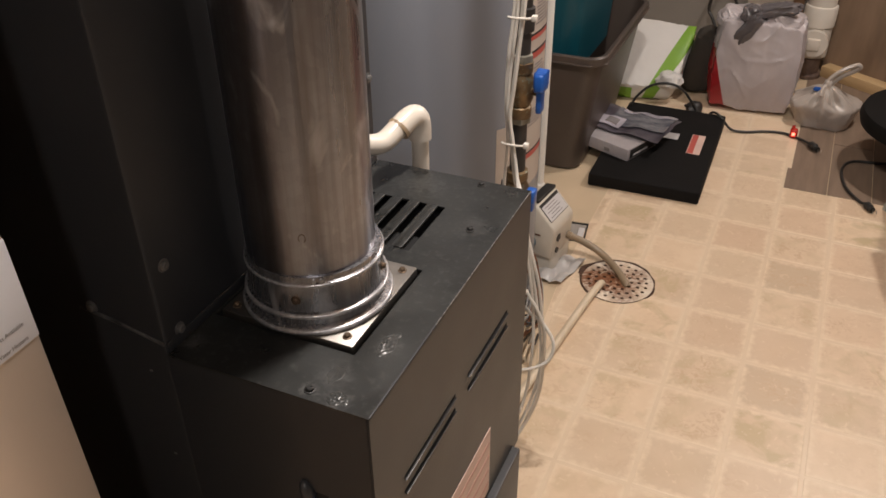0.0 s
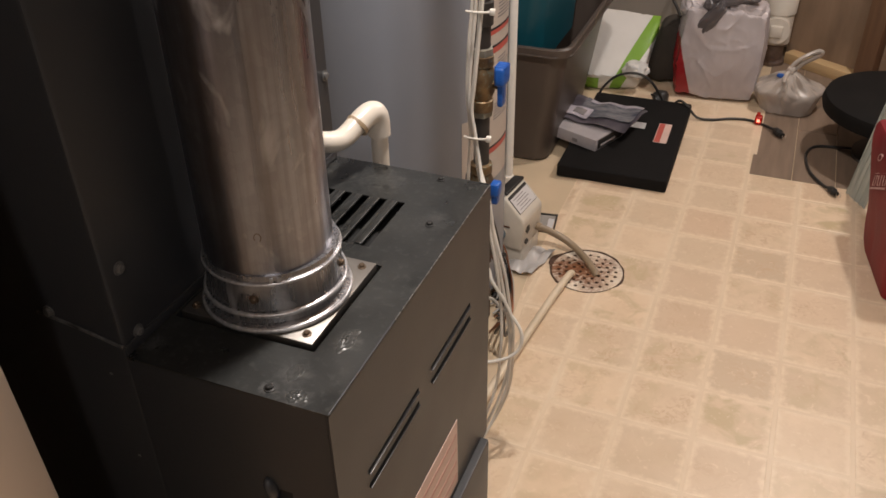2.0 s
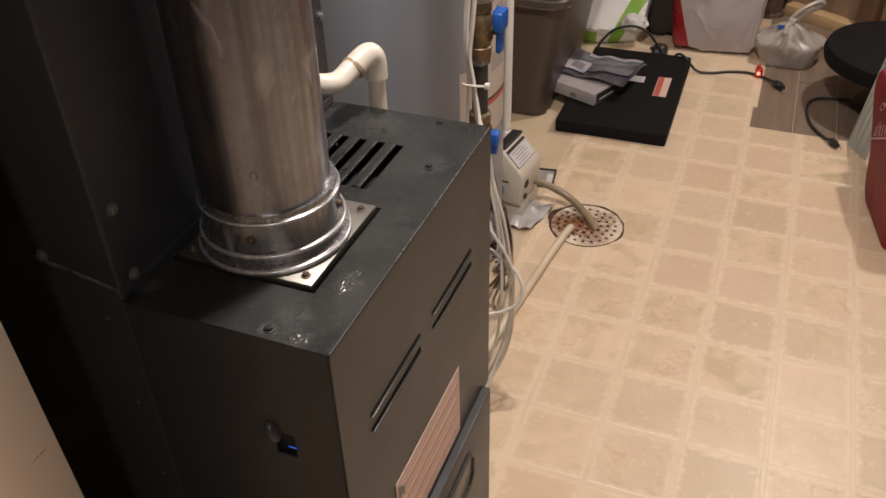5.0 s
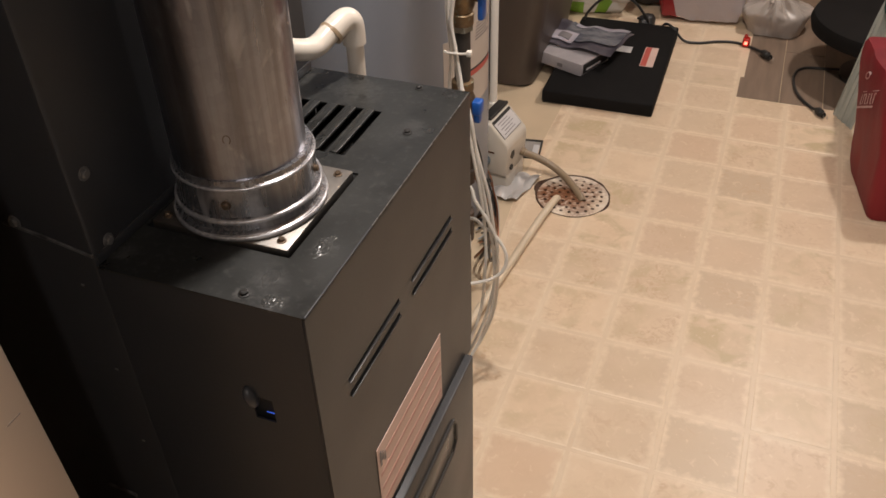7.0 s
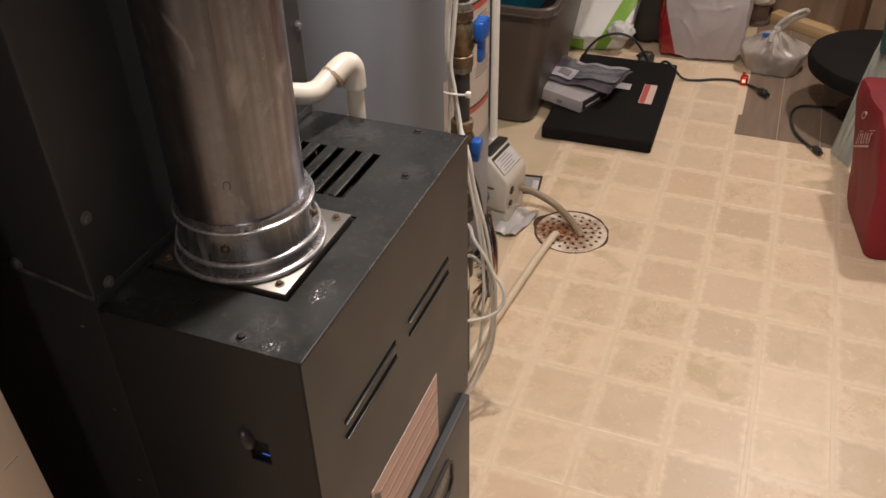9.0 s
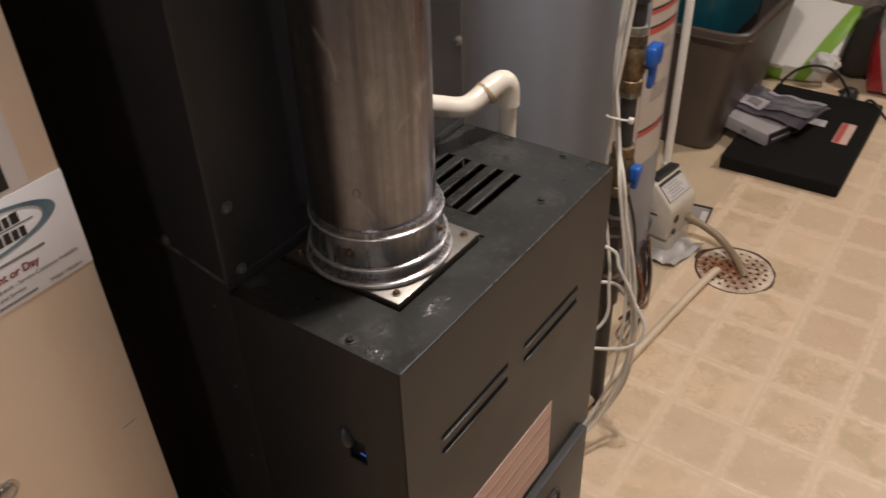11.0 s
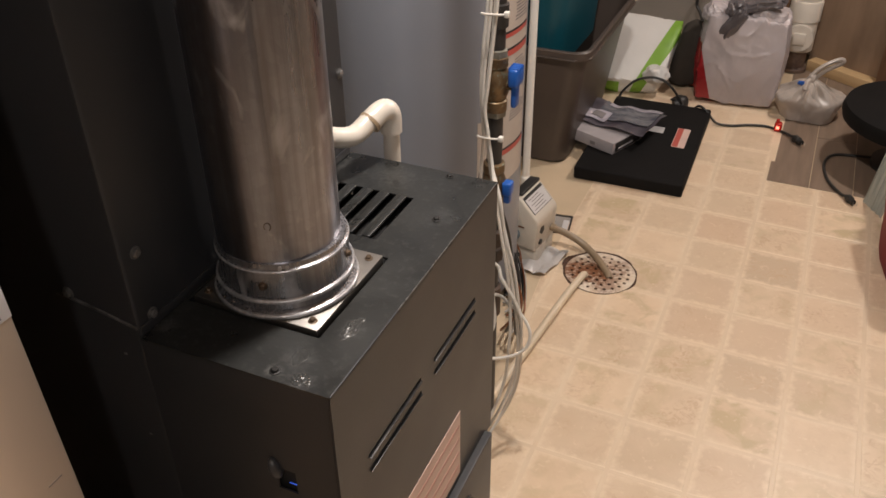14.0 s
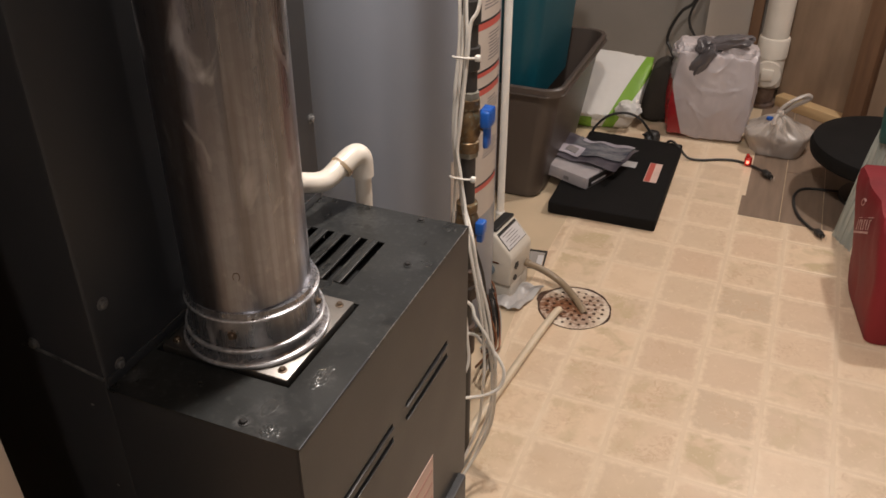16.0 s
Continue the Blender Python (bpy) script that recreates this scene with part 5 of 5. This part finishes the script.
def red_bag():
    r = thing("red_bag", "tall red fabric bag standing on the floor", "bag", (0.641, 1.521, 0.0), turn=10)
    # height, left side, front, back, corner radius
    shape = ((0.0, 0.015, 0.015, 0.24, 0.02), (0.004, 0.003, 0.003, 0.25, 0.022), (0.03, -0.004, -0.002, 0.265, 0.026), (0.07, -0.010, -0.004, 0.285, 0.03), (0.12, -0.014, -0.002, 0.305, 0.03), (0.17, -0.017, 0.006, 0.325, 0.028), (0.22, -0.019, 0.018, 0.345, 0.026),
             (0.26, -0.020, 0.032, 0.362, 0.026), (0.285, -0.019, 0.044, 0.374, 0.018), (0.305, -0.018, 0.056, 0.384, 0.014), (0.316, -0.013, 0.072, 0.382, 0.014), (0.319, 0.01, 0.11, 0.365, 0.02), (0.322, 0.05, 0.16, 0.32, 0.03))
    bm = bmesh.new()
    loops = []
    for z, left, front, back, c in shape:
        x0, x1, y0, y1 = left, 0.30 - left, front, back
        ring = []
        for cx, cy, a0 in ((x1 - c, y1 - c, 0), (x0 + c, y1 - c, 90), (x0 + c, y0 + c, 180), (x1 - c, y0 + c, 270)):
            for k in range(7):
                a = radians(a0 + 15 * k)
                ring.append((cx + c * math.cos(a), cy + c * math.sin(a)))
            ahead = {0: (x0 + c, y1), 90: (x0, y0 + c), 180: (x1 - c, y0), 270: (x1, y1 - c)}[a0]
            here = ring[-1]
            ring += [(here[0] + (ahead[0] - here[0]) * k / 20, here[1] + (ahead[1] - here[1]) * k / 20) for k in range(1, 20)]
        loop = []
        for x, y in ring:
            dent = 0.008 * noise.noise((x * 8, y * 8, z * 6)) + 0.005 * (1 - abs(noise.noise((x * 9 + z * 6, y * 9, z * 9 + 3)))) ** 6
            loop.append(bm.verts.new((x + dent * min(z * 12, 1), y - dent * min(z * 12, 1), z + (0.4 * dent if z > 0.28 else 0))))
        loops.append(loop)
    n = len(loops[0])
    for a, b in zip(loops, loops[1:]):
        for k in range(n):
            bm.faces.new((a[k], a[(k + 1) % n], b[(k + 1) % n], b[k]))
    bm.faces.new(loops[0][::-1])
    bm.faces.new(loops[-1])
    bmesh.ops.recalc_face_normals(bm, faces=bm.faces[:])
    skin = np.array([tuple(v.co) for v in bm.verts if v.co.x < 0.02])
    part("bag_body", bm, RED, r)

    def printed(pr, m):
        """A thin print laid on the side of the bag."""
        for v in pr.verts:
            q = m @ v.co
            near = np.hypot(skin[:, 1] - q.y, skin[:, 2] - q.z)
            side = skin[np.argsort(near)[:4], 0].min()
            v.co = Vector((side - 0.0015 - v.co.z, q.y, q.z))
        part("printed_mark", pr, FADEDPRINT, r, "faded white printed mark")

    pr = bmesh.new()
    for k in range(6):
        block(0.0125 * k - 0.036, 0.0125 * k - 0.0325, 0, 0.034, 0, 0.0006, bm=pr)
        block(0.0125 * k - 0.036, 0.0125 * k - 0.029, 0.030 if k % 2 else 0.0, 0.034 if k % 2 else 0.004, 0, 0.0006, bm=pr)
    block(-0.045, 0.035, -0.012, -0.005, 0, 0.0006, bm=pr)
    block(-0.036, 0.04, 0.040, 0.0425, 0, 0.0006, bm=pr)
    printed(pr, Matrix(((0, 0, -1, 0), (-1.45, 0.05, 0, 0.198), (0.80, 0.85, 0, 0.217), (0, 0, 0, 1))))
    pr = lathe([(0.011, 0), (0.015, 0.0), (0.015, 0.0006), (0.011, 0.0006)], 20, closed=True)
    printed(pr, Matrix(((0, 0, -1, 0), (-1.0, 0.05, 0, 0.246), (0.5, 0.7, 0, 0.272), (0, 0, 0, 1))))
    f = thing("plastic_wrap", "crimped grey green plastic wrap leaning on a red bag", "plastic wrap")
    bm = bmesh.new()
    bmesh.ops.create_grid(bm, x_segments=30, y_segments=36, size=0.5)
    for v in bm.verts:
        u, w = v.co.x + 0.5, v.co.y + 0.5
        wave = 0.006 * math.sin(u * 34) * w + 0.008 * noise.noise((u * 5, w * 3, 1))
        v.co = Vector((0.556 + 0.05 * u + 0.048 * w + wave, 2.06 - 0.085 * u - 0.05 * w + wave, 0.003 + 0.47 * w))
    bmesh.ops.solidify(bm, geom=bm.faces[:], thickness=0.002)
    part("film", bm, CLEAR, f)
    for k in range(5):
        u = 0.1 + 0.2 * k
        part("crimp", tube([(0.5615 + 0.05 * u, 2.058 - 0.085 * u, 0.012), (0.564 + 0.05 * u, 2.056 - 0.085 * u, 0.035)], 0.0022, 6, curved=False), INKGREY, f)
    pillow("cloth", DARKTEAL, f, (0.045, 0.03, 0.075), (0.632, 1.975, 0.42), 3.3, 0.15, 0.4, 3)


red_bag()


# ---- back wall: boards, studs, soil pipe ----
wall_n = bpy.data.objects["wall_north"]
part("wall_board", block(-0.02, 0.155, YB - 0.02, YB - 0.001, 0.12, 2.1), material("pale_board", (0.52, 0.465, 0.41), 0.75, second=(0.47, 0.42, 0.37), scale=4, bump=0.15), wall_n, "pale grey wall board")
part("stud", block(0.157, 0.2, YB - 0.05, YB - 0.001, 0.0, 2.2, 0.002), STUD, wall_n)
# boarded partition that runs towards the room from behind the soil pipe
partition = thing("wall_partition", "brown plywood partition on a pale pine plate", "wall", (0.345, 3.105, 0.0), kind="structure", turn=-32)
part("plywood_sheet", block(-0.03, 0.28, 0.0, 0.013, 0.0, 2.2), PLY, partition, "brown plywood sheet")
part("plywood_sheet", block(0.283, 0.85, 0.0, 0.013, 0.0, 2.2), PLY, partition, "brown plywood sheet")
part("bottom_plate", block(0.0, 0.285, -0.055, -0.001, 0.0, 0.042, 0.002), PINE, partition, "pale pine bottom plate")
part("bottom_plate", block(0.357, 0.85, -0.055, -0.001, 0.0, 0.042, 0.002), STUD, partition)
part("stud", block(0.287, 0.355, -0.05, -0.001, 0.0, 2.2, 0.002), STUD, partition)


def soil_pipe():
    p = thing("soil_pipe", "white plastic soil pipe with a cleanout fitting", "pipe", (0.268, 3.05, 0.0))
    part("pipe", lathe([(0.05, 0.24), (0.05, 2.1)], 32), PVC, p)
    part("hub", lathe([(0.05, 0.20), (0.0585, 0.205), (0.0585, 0.275), (0.056, 0.28), (0.05, 0.281)], 32), PVC, p)
    part("tee", lathe([(0.050, 0.085), (0.0545, 0.088), (0.054, 0.2), (0.05, 0.205)], 32), PVC, p)
    part("iron_stub", lathe([(0.05, 0.0), (0.05, 0.012), (0.040, 0.02), (0.040, 0.087)], 28), material("brown_iron", (0.17, 0.115, 0.085), 0.6, second=(0.07, 0.04, 0.03), scale=25, mix=0.3, bump=0.3), p, "rusty iron stub below the plastic pipe")
    part("cleanout", tube([(0.0, -0.03, 0.15), (0.0, -0.075, 0.15)], 0.05, 28, curved=False), PVC, p)
    part("cleanout_plug", block(-0.022, 0.022, -0.088, -0.0745, 0.128, 0.172, 0.003), PVC, p)
    c = thing("wall_cord", "black cord hanging against the back wall", "cord")
    part("cord", tube([(0.0, 3.24, 0.95), (-0.03, 3.22, 0.5), (-0.067, 3.2, 0.345), (-0.115, 3.2, 0.293), (-0.150, 3.2, 0.218), (-0.157, 3.2, 0.163), (-0.139, 3.19, 0.136), (-0.10, 3.17, 0.07), (-0.05, 3.14, 0.008), (0.0, 3.12, 0.003)], 0.0065, 8), BLACKPLASTIC, c)
    part("cord", tube([(-0.055, 3.203, 0.36), (-0.079, 3.2, 0.286), (-0.074, 3.2, 0.239), (-0.043, 3.2, 0.187), (0.0, 3.18, 0.12), (0.04, 3.16, 0.03), (0.08, 3.14, 0.002)], 0.0055, 8), BLACKPLASTIC, c)


soil_pipe()


# ---- clutter by the heater foot ----
def heater_foot():
    c = thing("wire_tangle", "tangle of grey and brown wires by the pump", "wires")
    rnd = random.Random(4)
    for k in range(28):
        x, y = -0.300 + 0.0032 * k + rnd.uniform(-0.004, 0.004), 1.34 - 0.0055 * k + rnd.uniform(-0.02, 0.02)
        sag = rnd.uniform(0.01, 0.035)
        pts = [(x - 0.02, y + 0.02, 0.085 + rnd.uniform(0, 0.03)), (x, y, 0.06 + rnd.uniform(0, 0.03)), (x + sag * 0.6, y - 0.03, 0.03), (x + sag, y - 0.065, 0.008 + 0.002 * (k % 4)), (x + sag * 0.4, y - 0.085, 0.007 + 0.002 * (k % 3))]
        part("wire", tube(pts, 0.0024, 6, 6), (IRON, PUMPGREY, IRON, COPPER, IRON, BLACKPLASTIC)[k % 6], c)
    f = thing("plastic_scrap", "crumpled pale plastic scrap under the pump", "plastic scrap")
    bm = bmesh.new()
    bmesh.ops.create_grid(bm, x_segments=26, y_segments=26, size=0.5)
    for v in bm.verts:
        x, y = v.co.x, v.co.y
        v.co = Vector((-0.232 + 0.10 * x + 0.03 * y, 1.385 + 0.13 * y, 0.004 + 0.022 * abs(noise.noise((x * 2.2 + 0.5 * y, y * 1.6, 2)))))
    bmesh.ops.solidify(bm, geom=bm.faces[:], thickness=0.001)
    part("scrap", bm, material("pale_film", (0.5, 0.48, 0.46), 0.3, second=(0.4, 0.38, 0.37), scale=12), f)
    t = thing("floor_patch", "shallow grey metal plate let into the floor", "floor plate", (-0.236, 1.590, -0.0034), turn=8)
    part("rim", sheet(-0.036, 0.030, -0.048, 0.046, [(-0.031, 0.025, -0.043, 0.040)], 0.006, lambda u, v, w: (u, v, 0.006 + w)), IRON, t)
    part("plate", block(-0.031, 0.025, -0.043, 0.040, 0.0, 0.003), CONCRETE, t)
    part("paper_scrap", block(0.006, 0.023, -0.030, 0.022, 0.003, 0.0042, 0.0004), STICKER, t, "pale paper scrap")


heater_foot()


# ---- vinyl sheet: joints and tiles; plank patch ----
bm = bmesh.new()
ys = [YF, 0.7, 0.95, 1.13, 1.4, 1.9, 2.08]
ring = [(sheet_edge(y), y) for y in ys] + [(sheet_edge(2.6), 2.75), (0.2885, 2.75), (0.2885, 2.22), (0.2765, 2.22), (0.2765, 2.08), (XR, 2.08), (XR, YF)]
low = [bm.verts.new((x, y, -0.0034)) for x, y in ring]
high = [bm.verts.new((x, y, 0.0)) for x, y in ring]
bm.faces.new(high)
for k in range(len(ring)):
    j = (k + 1) % len(ring)
    bm.faces.new((low[k], low[j], high[j], high[k]))
bmesh.ops.recalc_face_normals(bm, faces=bm.faces[:])
vinyl = part("vinyl_sheet", bm, GROUT, floor, "beige sheet vinyl with pale joints", smooth=False)

S, GX, GY, GAP = 0.1525, 0.121, 0.748, 0.0042


def tile_mesh(poly):
    b = bmesh.new()
    lo = [b.verts.new((x, y, 0.0)) for x, y in poly]
    cx, cy = sum(p[0] for p in poly) / len(poly), sum(p[1] for p in poly) / len(poly)
    hi = [b.verts.new((x + (cx - x) * 0.02, y + (cy - y) * 0.02, 0.0006)) for x, y in poly]
    b.faces.new(hi)
    for k in range(len(poly)):
        j = (k + 1) % len(poly)
        b.faces.new((lo[k], lo[j], hi[j], hi[k]))
    bmesh.ops.recalc_face_normals(b, faces=b.faces[:])
    return mesh_of(b, "vinyl_tile", TILE, False)


whole = tile_mesh([(GAP, GAP), (S - GAP, GAP), (S - GAP, S - GAP), (GAP, S - GAP)])
for i in range(-3, 12):
    for j in range(-12, 14):
        x, y = GX + S * i, GY + S * j
        lim = 2.08 if x + S / 2 > 0.282 else 2.75
        left = [sheet_edge(y) + 0.002, sheet_edge(y + S) + 0.002]
        if y + S < YF + S or y > lim - 0.02 or x + S < max(left) + 0.01 or x + S > XR:
            continue
        if x + GAP > max(left) and y + S <= lim + 0.002:
            ob = new("tile", whole)
        else:
            a, b = max(x + GAP, left[0]) - x, max(x + GAP, left[1]) - x
            top_y = min(y + S - GAP, lim - 0.001) - y
            ob = new("tile", tile_mesh([(a, GAP), (S - GAP, GAP), (S - GAP, top_y), (b, top_y)]))
        ob.location, ob.parent = (x, y, 0.0), vinyl

for i in range(6):
    for j in range(3):
        x0, y0 = 0.277 + 0.125 * i, 2.083 + 0.62 * j - (0.25 if i % 2 else 0)
        y1 = min(y0 + 0.618, 3.24)
        y0 = max(y0, 2.083)
        if y1 - y0 > 0.05:
            part("plank", block(x0 + 0.001, x0 + 0.124, y0, y1 - 0.001, -0.0035, -0.0005, 0.0004, 1), PLANK, floor, smooth=False)
